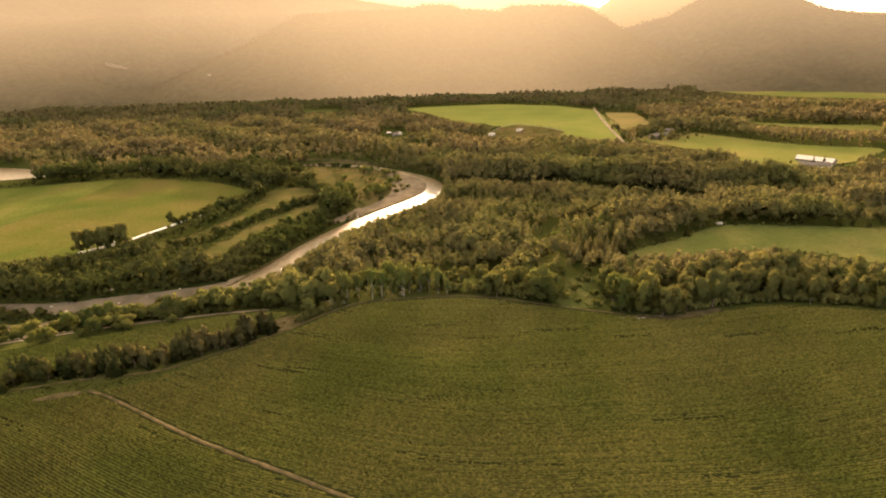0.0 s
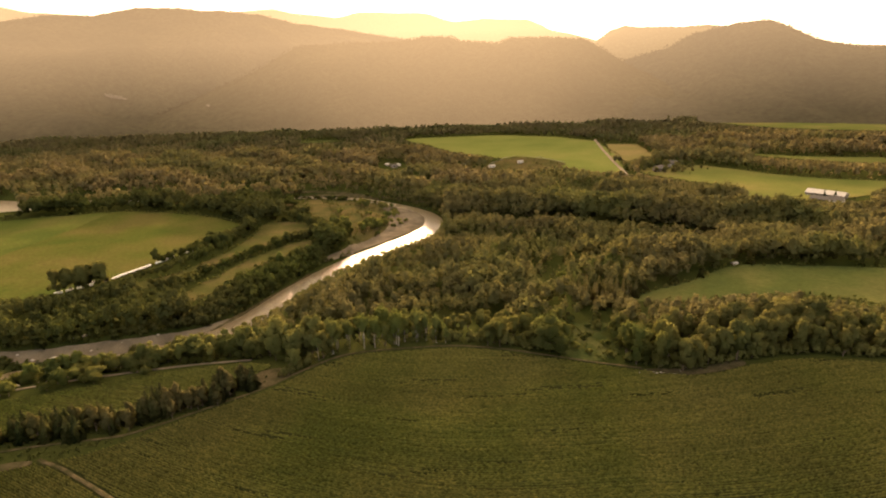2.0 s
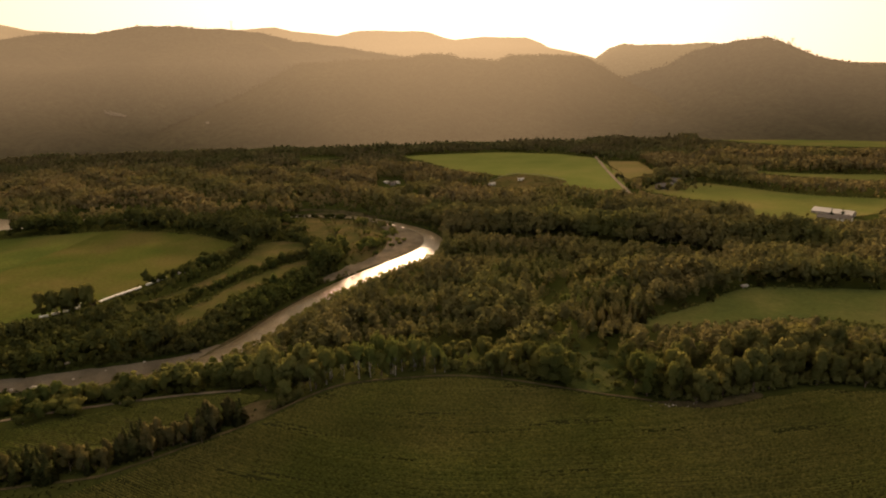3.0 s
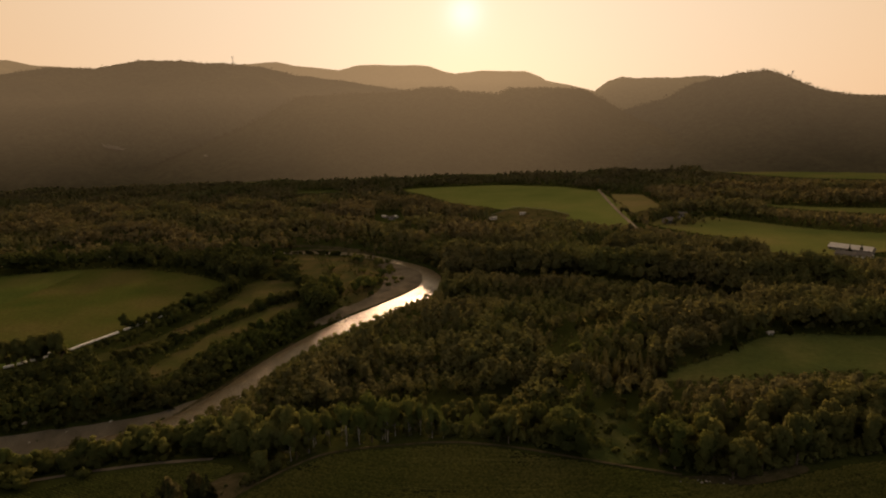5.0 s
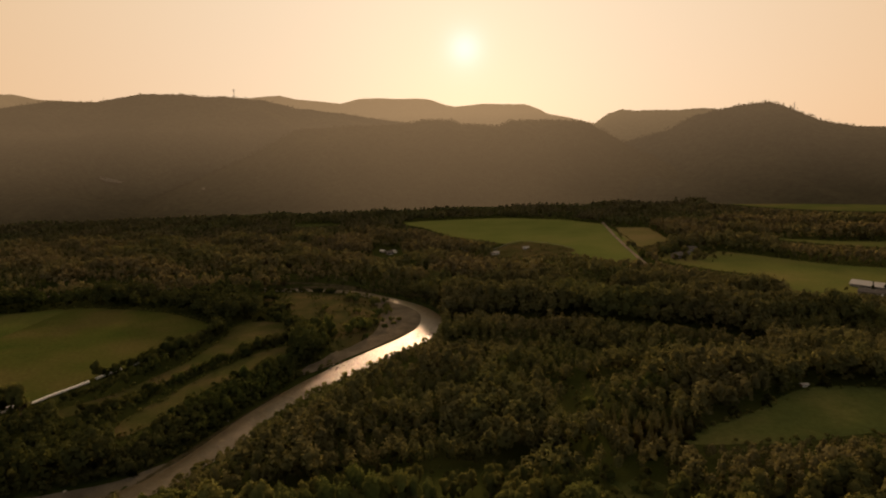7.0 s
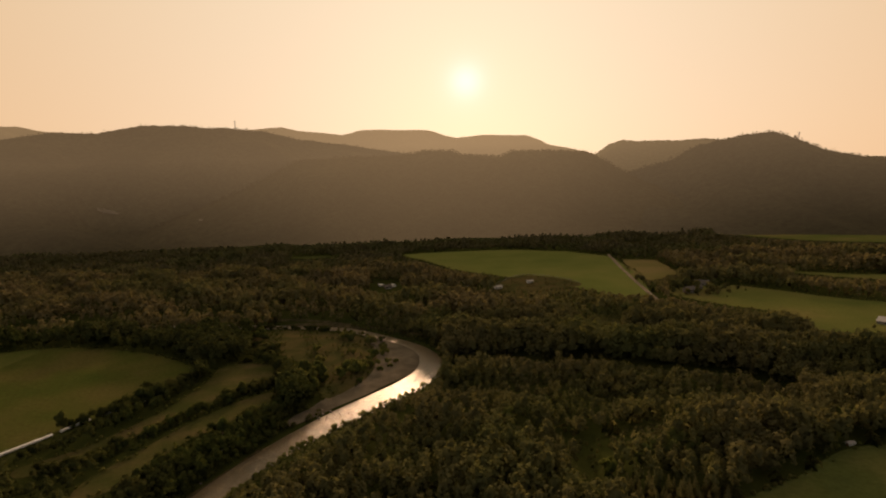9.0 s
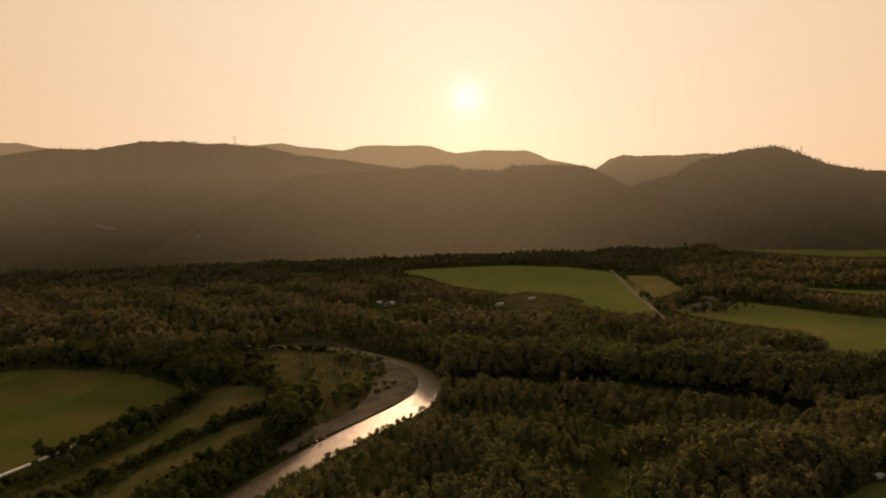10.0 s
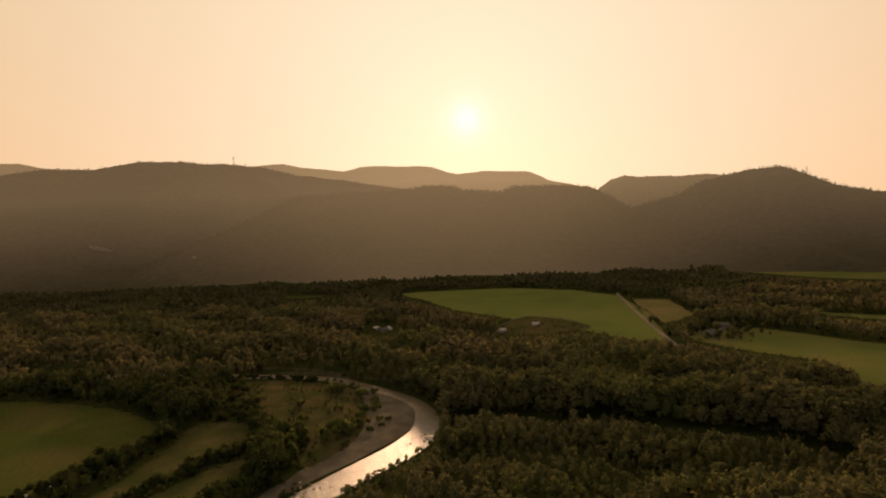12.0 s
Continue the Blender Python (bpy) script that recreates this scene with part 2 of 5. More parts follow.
def hill_build(glow, top=170.0, low=(0.018, 0.021, 0.012), high=(0.034, 0.034, 0.019)):
    """Wooded hills of the far backdrop, whose own surface glows to imitate evening haze."""
    def build(n, l):
        g = n.new("ShaderNodeNewGeometry")
        a = noise_tex(n, l, 0.006, 5.0, g.outputs["Position"])
        b = noise_tex(n, l, 0.07, 6.0, g.outputs["Position"], 0.75)
        col = mix(n, l, 1.0, ramp(n, l, a, [(0.35, low), (0.65, high)]), ramp(n, l, b, [(0.32, (0.55, 0.55, 0.55)), (0.68, (1.45, 1.45, 1.45))]), "MULTIPLY")
        p = n.new("ShaderNodeBsdfPrincipled")
        l.new(col, p.inputs["Base Color"])
        p.inputs["Roughness"].default_value, p.inputs["Specular IOR Level"].default_value = 1.0, 0.0
        bp = n.new("ShaderNodeBump")
        bp.inputs["Distance"].default_value = 7.0
        l.new(b, bp.inputs["Height"])
        l.new(bp.outputs[0], p.inputs["Normal"])
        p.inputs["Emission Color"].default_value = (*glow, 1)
        # the surface glow that stands in for haze grows towards the crest
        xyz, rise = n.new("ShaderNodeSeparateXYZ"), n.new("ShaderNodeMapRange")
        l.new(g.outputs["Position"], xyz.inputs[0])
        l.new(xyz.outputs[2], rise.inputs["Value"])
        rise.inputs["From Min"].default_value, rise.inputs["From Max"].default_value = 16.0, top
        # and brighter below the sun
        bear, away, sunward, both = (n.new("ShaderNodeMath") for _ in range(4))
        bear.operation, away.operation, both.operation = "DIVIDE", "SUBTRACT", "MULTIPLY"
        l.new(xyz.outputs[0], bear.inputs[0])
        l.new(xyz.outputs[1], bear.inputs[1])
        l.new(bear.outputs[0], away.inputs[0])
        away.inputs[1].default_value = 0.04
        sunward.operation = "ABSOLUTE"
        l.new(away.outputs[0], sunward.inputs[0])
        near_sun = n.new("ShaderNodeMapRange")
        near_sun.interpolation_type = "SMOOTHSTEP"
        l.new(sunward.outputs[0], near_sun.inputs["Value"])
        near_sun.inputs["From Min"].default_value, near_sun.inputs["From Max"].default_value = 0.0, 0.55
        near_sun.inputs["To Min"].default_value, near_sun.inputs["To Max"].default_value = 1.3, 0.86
        foot_glow = n.new("ShaderNodeMapRange")
        foot_glow.interpolation_type = "SMOOTHSTEP"
        l.new(sunward.outputs[0], foot_glow.inputs["Value"])
        foot_glow.inputs["From Min"].default_value, foot_glow.inputs["From Max"].default_value = 0.05, 0.6
        foot_glow.inputs["To Min"].default_value, foot_glow.inputs["To Max"].default_value = 0.48, 0.14
        l.new(foot_glow.outputs[0], rise.inputs["To Min"])
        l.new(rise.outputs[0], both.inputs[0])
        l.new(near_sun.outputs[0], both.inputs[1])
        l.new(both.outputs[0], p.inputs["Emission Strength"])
        return p.outputs[0], None
    return build


# ---- geometry helpers ----
def mesh_np(name, verts, faces, mat, smooth=False, normals=None):
    """A mesh from arrays of corners and of equal-sided faces."""
    verts, faces = np.asarray(verts, "f"), np.asarray(faces, "i")
    me = bpy.data.meshes.new(name)
    k = faces.shape[1]
    me.vertices.add(len(verts))
    me.vertices.foreach_set("co", verts.ravel())
    me.loops.add(faces.size)
    me.loops.foreach_set("vertex_index", faces.ravel())
    me.polygons.add(len(faces))
    me.polygons.foreach_set("loop_start", np.arange(0, faces.size, k, dtype="i"))
    me.polygons.foreach_set("loop_total", np.full(len(faces), k, "i"))
    if smooth:
        me.polygons.foreach_set("use_smooth", np.ones(len(faces), bool))
    me.materials.append(mat)
    me.update(calc_edges=True)
    if normals is not None:
        me.polygons.foreach_set("use_smooth", np.ones(len(faces), bool))
        me.attributes.new("custom_normal", "FLOAT_VECTOR", "POINT").data.foreach_set("vector", np.asarray(normals, "f").ravel())
        me.update()
    return me


def part(name, bm, mat, parent, label=""):
    """Links a bmesh as one mesh object under a thing or a part."""
    me = bpy.data.meshes.new(name)
    bm.to_mesh(me)
    bm.free()
    me.materials.append(mat)
    ob = new(name, me)
    ob.parent = parent
    return tagged(ob, label)


def part_mesh(name, me, parent, label=""):
    ob = new(name, me)
    ob.parent = parent
    return tagged(ob, label)


def smooth_line(points, closed=False, steps=6):
    """A Catmull-Rom line through the points."""
    p = [np.array(q, float) for q in points]
    n, out = len(p), []
    for i in range(n if closed else n - 1):
        a, b, c, d = (p[(i + k) % n] if closed else p[min(max(i + k, 0), n - 1)] for k in (-1, 0, 1, 2))
        for s in range(steps):
            t = s / steps
            out.append(0.5 * (2 * b + (c - a) * t + (2 * a - 5 * b + 4 * c - d) * t * t + (3 * b - a - 3 * c + d) * t ** 3))
    if not closed:
        out.append(p[-1])
    return np.array(out)


def inside(poly, x, y):
    """Which of the points lie in the polygon."""
    x, y = np.asarray(x, float), np.asarray(y, float)
    hit = np.zeros(x.shape, bool)
    for (x0, y0), (x1, y1) in zip(poly, np.roll(poly, -1, 0)):
        cross = (y0 > y) != (y1 > y)
        with np.errstate(divide="ignore", invalid="ignore"):
            hit ^= cross & (x < (x1 - x0) * (y - y0) / (y1 - y0) + x0)
    return hit


def to_line(line, x, y):
    """Distance from the points to a polyline, and how far along it the nearest place is."""
    x, y = np.asarray(x, float), np.asarray(y, float)
    best, where = np.full(x.shape, 1e9), np.zeros(x.shape)
    for i in range(len(line) - 1):
        (ax, ay), (bx, by) = line[i][:2], line[i + 1][:2]
        dx, dy = bx - ax, by - ay
        t = np.clip(((x - ax) * dx + (y - ay) * dy) / (dx * dx + dy * dy + 1e-9), 0, 1)
        d = np.hypot(x - ax - t * dx, y - ay - t * dy)
        near = d < best
        best, where = np.where(near, d, best), np.where(near, i + t, where)
    return best, where


def step(a, b, v):
    t = np.clip((v - a) / (b - a), 0, 1)
    return t * t * (3 - 2 * t)


def waves(x, y, size, seed=0):
    """Soft uneven ground, about -1 to 1."""
    r = np.random.RandomState(seed)
    total = np.zeros(np.shape(x))
    for k in range(6):
        a, f, p = r.uniform(0, 6.283), r.uniform(0.6, 1.9) / size, r.uniform(0, 6.283)
        total = total + np.sin((x * np.cos(a) + y * np.sin(a)) * f * 6.283 + p) / (1 + k * 0.4)
    return total / 2.6


# ---- the plan ----
# river: x, y, half width
RIVER = smooth_line([(-700, 60, 10), (-430, 150, 10), (-300, 186, 10), (-240, 203, 10), (-180, 218, 9), (-142, 229, 7), (-116, 243, 6), (-99, 259, 6), (-88, 282, 7.2),
                     (-79.5, 307, 7.6), (-67, 334, 7.6), (-48.5, 363, 9), (-30, 388, 9.5), (-13, 412, 9.5), (-4.5, 440, 8), (-7.5, 467, 6), (-21, 492, 4.8), (-47, 519, 4.8),
                     (-72, 540, 4.8), (-110, 553, 4.5), (-180, 565, 8), (-260, 574, 9), (-330, 570, 11), (-380, 556, 17), (-425, 560, 30), (-475, 572, 32), (-600, 610, 22), (-900, 640, 16)])
GRAVEL_BEND = smooth_line([(-70, 352), (-61, 363), (-50, 379), (-38, 394), (-26, 411), (-15, 428), (-11.8, 448), (-14, 471), (-28, 496), (-50, 512), (-49, 500), (-42, 475), (-38, 446), (-40, 420), (-49, 399), (-58, 383), (-63, 372), (-70, 360)], True)
GRAVEL_LOW = smooth_line([(-215, 233), (-180, 231), (-160, 231.5), (-145, 234), (-113, 247), (-102, 263), (-98, 273), (-103, 269), (-114, 258), (-135, 249), (-158, 243), (-180, 238), (-215, 239)], True)
ISLET = smooth_line([(-225, 219), (-195, 223), (-175, 225), (-158, 230), (-163, 232), (-180, 231), (-200, 232), (-225, 230)], True)
GRAVEL_UPPER = smooth_line([(-58, 533), (-72, 545), (-98, 554), (-122, 559), (-122, 562), (-100, 560), (-84, 556), (-66, 548), (-54, 538)], True)
FIELD_HAY = smooth_line([(-420, 470), (-367, 480), (-313, 494), (-282, 504), (-240, 497), (-200, 483), (-170, 463), (-148, 442), (-142, 423), (-150, 405), (-160, 380), (-174, 352), (-186, 325), (-208, 305), (-250, 290), (-420, 250)], True)
FIELD_STRIP = smooth_line([(-134, 302), (-123, 335), (-112, 364), (-98, 388), (-84, 398), (-82, 384), (-93, 364), (-107, 337), (-115, 314), (-120, 296), (-128, 288)], True)
FIELD_SMALL = smooth_line([(-168, 317), (-155, 331), (-144, 352), (-135, 379), (-131, 412), (-132, 440), (-122, 449), (-106, 446), (-92, 439), (-89, 420), (-101, 405), (-118, 379), (-127, 359), (-137, 338), (-148, 320), (-162, 309)], True)
MEADOW = smooth_line([(-135, 530), (-112, 540), (-80, 529), (-56, 514), (-47, 499), (-42, 475), (-37, 446), (-39, 420), (-48, 400), (-58, 384), (-66, 400), (-74, 424), (-90, 453), (-112, 474), (-130, 495)], True)
FIELD_FAR = smooth_line([(-50, 955), (40, 965), (126, 958), (226, 848), (190, 600), (135, 640), (61, 737), (20, 786), (-20, 880)], True, 2)
FIELD_FAR_SMALL = smooth_line([(232, 815), (270, 801), (256, 702), (213, 664), (204, 698)], True, 1)
FIELD_EAST = smooth_line([(207, 610), (240, 636), (277, 630), (340, 556), (400, 520), (370, 490), (337, 468), (253, 462), (262, 516), (226, 560)], True)
FIELD_HILLFOOT = smooth_line([(490, 1120), (620, 1070), (760, 1010), (700, 860), (600, 890), (520, 980)], True)
FIELD_STRIP_EAST = smooth_line([(366, 695), (415, 662), (480, 640), (464, 606), (405, 638), (366, 676)], True)
FIELD_CORN = smooth_line([(81, 252), (117, 273), (148, 289), (190, 287), (230, 278), (300, 270), (300, 215), (200, 226), (172, 242), (149, 252), (112, 248)], True)
CLEARING = smooth_line([(49, 237), (54, 230), (60, 233), (66, 227), (60, 219), (64, 210), (60, 201), (53, 197.5), (45, 199), (42, 207), (47, 214), (45, 222), (50, 229)], True)
CROP_EDGE = smooth_line([(-400, 110), (-220, 140), (-137, 149), (-109, 150), (-92, 160), (-78, 172), (-61, 184), (-51, 195), (-35, 207), (-8, 210), (13, 207), (44, 197), (66, 189), (83, 184),
                         (107, 190), (130, 193), (159, 184), (230, 165), (400, 140)])
LOW_FIELD = smooth_line([(-210, 172), (-165, 189), (-147, 194), (-130, 201), (-112, 209), (-91, 213), (-75, 212), (-64, 206), (-70, 196), (-86, 192), (-102, 182), (-119, 175), (-135, 168), (-170, 158), (-220, 150)], True)
FARM_TRACK = smooth_line([(-113, 151), (-110, 149.5), (-103, 146), (-79, 131), (-55, 117), (-40, 109), (-10, 93), (40, 66), (140, 14), (420, -130)])
EDGE_TRACK = smooth_line([(-300, 130), (-200, 143), (-140, 153), (-121, 157), (-109, 159), (-98, 161), (-91, 164.5), (-78, 174), (-61, 187), (-51, 198), (-35, 209), (-8, 212), (13, 209), (44, 199), (66, 191)])
BARE_PATCH = smooth_line([(-127, 146), (-122, 149.5), (-115, 150.5), (-114, 148.5), (-120, 146)], True)
RIVER_ROAD = smooth_line([(-330, 130), (-220, 180), (-173, 196), (-164, 199), (-155, 202), (-138, 208), (-122, 212.5), (-108, 215.5), (-92, 217), (-74, 215)])
FAR_ROAD = smooth_line([(232, 870), (226, 847), (201, 688), (189, 590), (187, 578)])
TERRACE = smooth_line([(-900, 60), (-300, 125), (-137, 152), (-92, 165), (-61, 189), (-35, 216), (0, 224), (45, 224), (82, 300), (230, 312), (400, 330), (900, 350)])


RIVER_BACK = np.array([(-260, 574), (-180, 565), (-110, 553), (-72, 540), (-45, 518), (-19, 491), (-7, 466)], float)


def land(x, y):
    """Height of the ground."""
    x, y = np.asarray(x, float), np.asarray(y, float)
    z = 3.5 + 4.5 * step(430, 850, y) + 0.5 * waves(x, y, 120, 3)
    d = y - np.interp(x, TERRACE[:, 0], TERRACE[:, 1])
    wide = 45 + 30 * (1 - step(-80, -40, x))
    z = z + (11.0 - 3.5) * (1 - step(-3, wide, d)) + (0.7 * waves(x, y, 90, 5) + 0.2 * waves(x * 0.3 - y * 0.1, y, 26, 6)) * (1 - step(-3, 30, d))
    near = np.hypot(x - np.clip(x, -720, 60), y - np.clip(y, 40, 660)) < 1
    if near.any():
        r, at = to_line(RIVER, x[near], y[near])
        half = np.interp(at, np.arange(len(RIVER)), RIVER[:, 2])
        flat = np.zeros(r.shape)
        for dx, dy in ((0, 0), (4, 0), (-4, 0), (0, 4), (0, -4), (7, 7), (-7, 7), (7, -7), (-7, -7)):
            u, v = x[near] + dx, y[near] + dy
            bar = inside(GRAVEL_BEND, u, v) | inside(GRAVEL_LOW, u, v) | inside(GRAVEL_UPPER, u, v)
            low = inside(MEADOW, u, v) | ((v < np.interp(u, RIVER_BACK[:, 0], RIVER_BACK[:, 1])) & (v > 480))
            flat += np.where(bar, 1.0, np.where(low, 0.88, 0.0)) / 9
        slope = 0.45 - 0.4 * flat
        bank = np.where(r < half, -1.3 + 1.35 * step(0.55, 1.0, r / half), 0.05 + (r - half) * slope)
        bank = np.where(inside(ISLET, x[near], y[near]), np.maximum(bank, 0.7), bank)
        z[near] = np.minimum(z[near], bank)
    return z


def axis(parts):
    return np.unique(np.round(np.concatenate([np.arange(a, b, s) for a, b, s in parts]), 3))


GX = axis([(-9000, -1200, 600), (-1200, -480, 40), (-480, -230, 8), (-230, -110, 3), (-110, 20, 2), (20, 120, 3), (120, 300, 5), (300, 900, 20), (900, 9001, 600)])
GY = axis([(-9000, -300, 600), (-300, 60, 30), (60, 340, 3), (340, 520, 2), (520, 600, 3), (600, 1000, 12), (1000, 1400, 40), (1400, 9001, 600)])
gx, gy = np.meshgrid(GX, GY)
GZ = land(gx.ravel(), gy.ravel()).reshape(gx.shape)


def ground_z(x, y):
    """Height of the built ground sheet, between its corners."""
    x, y = np.asarray(x, float), np.asarray(y, float)
    i = np.clip(np.searchsorted(GX, x) - 1, 0, len(GX) - 2)
    j = np.clip(np.searchsorted(GY, y) - 1, 0, len(GY) - 2)
    u, v = (x - GX[i]) / (GX[i + 1] - GX[i]), (y - GY[j]) / (GY[j + 1] - GY[j])
    return (GZ[j, i] * (1 - u) + GZ[j, i + 1] * u) * (1 - v) + (GZ[j + 1, i] * (1 - u) + GZ[j + 1, i + 1] * u) * v


def grid_faces(rows, cols):
    a = (np.arange(rows - 1)[:, None] * cols + np.arange(cols - 1)[None, :]).ravel()
    return np.stack([a, a + 1, a + cols + 1, a + cols], 1)


ground = new("ground", mesh_np("ground", np.stack([gx.ravel(), gy.ravel(), GZ.ravel()], 1), grid_faces(len(GY), len(GX)), M_FOREST_FLOOR, True))
tagged(ground, "shaded green and brown forest floor of a river valley", "ground", kind="structure")


def drape(name, poly, mat, lift, cell, label, category, kind="structure"):
    """A field or other patch laid over the ground inside an outline."""
    bm = bmesh.new()
    bm.faces.new([bm.verts.new((x, y, 0)) for x, y in poly])
    lo, hi = poly.min(0), poly.max(0)
    for k, normal in ((0, (1, 0, 0)), (1, (0, 1, 0))):
        for c in np.arange(math.ceil(lo[k] / cell) * cell, hi[k], cell):
            co = (c, 0, 0) if k == 0 else (0, c, 0)
            bmesh.ops.bisect_plane(bm, geom=bm.verts[:] + bm.edges[:] + bm.faces[:], plane_co=co, plane_no=normal)
    bmesh.ops.triangulate(bm, faces=[f for f in bm.faces if len(f.verts) > 4])
    for f in bm.faces:
        f.smooth = True
        if f.normal.z < 0:
            f.normal_flip()
    v = np.array([w.co[:] for w in bm.verts])
    for w, z in zip(bm.verts, ground_z(v[:, 0], v[:, 1])):
        w.co.z = z + lift
    me = bpy.data.meshes.new(name)
    bm.to_mesh(me)
    bm.free()
    me.materials.append(mat)
    return tagged(new(name, me), label, category, kind=kind)


def ribbon(name, line, half, mat, lift, label, category):
    """A track or road laid over the ground along a line."""
    d = np.gradient(line[:, :2], axis=0)
    nrm = np.stack([-d[:, 1], d[:, 0]], 1) / np.linalg.norm(d, axis=1)[:, None]
    rows = []
    for k in (-1, -0.5, 0, 0.5, 1):
        p = line[:, :2] + nrm * half * k * (1 + 0.12 * np.sin(np.arange(len(line)) * 1.7 + k))[:, None]
        rows.append(np.c_[p, ground_z(p[:, 0], p[:, 1]) + lift + (0.03 if abs(k) < 1 else -0.1)])
    v = np.concatenate(rows)
    n = len(line)
    return tagged(new(name, mesh_np(name, v, grid_faces(5, n)[:, ::-1], mat, True)), label, category, kind="structure")


# ---- fields, tracks and water ----
crop_poly = np.vstack([CROP_EDGE, [(400, -60), (-400, -60)]])
drape("field_soil", crop_poly, M_CROP_SOIL, 0.1, 6, "brown and green soil between rows of leafy crop", "field")
drape("low_field", LOW_FIELD, M_CROP_SOIL, 0.12, 4, "green soil of a small crop field below the terrace", "field")
drape("hay_field", FIELD_HAY, M_HAYFIELD, 0.12, 8, "yellow-green mown hay field among hedges", "field")
HAY_GREEN = smooth_line([(-420, 470), (-367, 479), (-285, 500), (-277, 480), (-282, 412), (-289, 362), (-300, 290), (-420, 252)], True, 2)
drape("green_hay_strip", HAY_GREEN, M_HAY_AFTERMATH, 0.22, 10, "unmown bright green strip of the hay field", "field")
drape("strip_field", FIELD_STRIP, M_STRIP, 0.12, 4, "narrow yellowish grass strip between hedges", "field")
drape("small_field", FIELD_SMALL, M_STRIP, 0.12, 4, "small yellowish grass field between hedges", "field")
drape("river_meadow", MEADOW, M_MEADOW, 0.13, 2, "rough brown-green meadow inside the river bend", "meadow")
drape("far_field", FIELD_FAR, M_FAR_GREEN, 0.3, 12, "bright green farm field beyond the woods", "field")
PADDOCK = smooth_line([(68, 691), (92, 724), (122, 706), (144, 667), (130, 649), (88, 641), (54, 647)], True, 2)
drape("paddock", PADDOCK, M_MEADOW, 0.5, 8, "worn pale paddock at the edge of the green field", "paddock")
drape("far_small_field", FIELD_FAR_SMALL, M_DRY_FIELD, 0.3, 12, "pale dry field beside the straight road", "field")
drape("east_field", FIELD_EAST, M_PASTURE, 0.3, 10, "green pasture round the farm buildings", "field")
drape("hillfoot_field", FIELD_HILLFOOT, M_PASTURE, 0.5, 30, "light green field at the foot of the hill", "field")
drape("east_strip_field", FIELD_STRIP_EAST, M_PASTURE, 0.4, 15, "narrow green field between woods", "field")
drape("terrace_field", FIELD_CORN, M_GREEN_FIELD, 0.15, 5, "dark green field enclosed by trees", "field")
drape("clearing", CLEARING, M_ROUGH, 0.12, 3, "small grassy clearing at the edge of the wood", "clearing")
drape("gravel_bar", GRAVEL_BEND, M_GRAVEL, 0.26, 2, "grey gravel bar inside the river bend", "gravel bar")
drape("river_islet", ISLET, M_ROUGH, 0.12, 2, "low overgrown islet in the river", "islet")
drape("gravel_bar", GRAVEL_LOW, M_GRAVEL, 0.16, 3, "broad grey gravel bank beside the river", "gravel bar")
drape("bare_patch", BARE_PATCH, M_DIRT, 0.24, 1.5, "bare reddish soil at the field corner", "soil")
drape("gravel_bar", GRAVEL_UPPER, M_DIRT, 0.2, 2.5, "narrow dark bank of earth and gravel under the woods", "gravel bar")
ribbon("farm_track", FARM_TRACK, 0.65, M_DIRT, 0.3, "bare brown dirt track through the crop", "track")
ribbon("field_edge_track", EDGE_TRACK, 0.55, M_DIRT, 0.3, "narrow dirt track along the field edge", "track")
ribbon("river_road", RIVER_ROAD, 1.0, M_GRAVEL, 0.3, "pale dirt lane beside the river", "track")
ribbon("far_road", FAR_ROAD, 1.8, M_ROAD, 0.6, "straight pale gravel road between fields", "road")

d = np.gradient(RIVER[:, :2], axis=0)
nrm = np.stack([-d[:, 1], d[:, 0]], 1) / np.linalg.norm(d, axis=1)[:, None]
wv = np.concatenate([np.c_[RIVER[:, :2] + nrm * (RIVER[:, 2:] + 3.5) * k, np.zeros(len(RIVER))] for k in (-1, -0.33, 0.33, 1)])
tagged(new("river_water", mesh_np("river_water", wv, grid_faces(4, len(RIVER))[:, ::-1], M_WATER, True)),
       "shallow rippled river shining in the low sun", "river", kind="structure")


# ---- hills ----
# the camera's last place; the ridges below are shaped to fit its view
VIEW = (4.0, 128.0, 110.0)


def hill(name, ridge, crest, foot, back, glow, glow_top, rough, label, seed):
    """A long wooded hill: its skyline by bearing and slope angle as the camera at VIEW sees it, at a distance of crest
    metres;
    its surface glow, which imitates haze, reaches full strength at the height given for it."""
    az = np.radians(np.linspace(ridge[0][0], ridge[-1][0], 200))
    up = np.interp(np.degrees(az), [r[0] for r in ridge], [r[1] for r in ridge])
    top = VIEW[2] + crest * np.tan(np.radians(up))
    ts = np.concatenate([np.linspace(0, 1, 40), np.linspace(1.04, 2, 10)])
    v = []
    for t in ts:
        r = foot + (crest - foot) * t if t <= 1 else crest + (back - crest) * (t - 1)
        x, y = VIEW[0] + r * np.sin(az), VIEW[1] + r * np.cos(az)
        rise = step(0, 1, t) * 0.55 + 0.45 * t ** 1.3 if t <= 1 else 1 - step(0, 1, t - 1)
        fold = waves(x, y, rough * 6, seed) * 0.5 + waves(x, y, rough * 2.2, seed + 1) * 0.22
        mid = min(1, 4 * t * (1 - t)) if t <= 1 else 0
        z = -6 + (top + 6) * np.clip(rise + fold * mid * 0.5, 0, 1) + waves(x, y, 22, seed + 2) * rough * 0.012
        v.append(np.c_[x, y, z])
    me = mesh_np(name, np.concatenate(v), grid_faces(len(ts), len(az))[:, ::-1], material(name + "_woods", hill_build(glow, glow_top)), True)
    return tagged(new(name, me), label, "hill", kind="structure"), np.array(v)


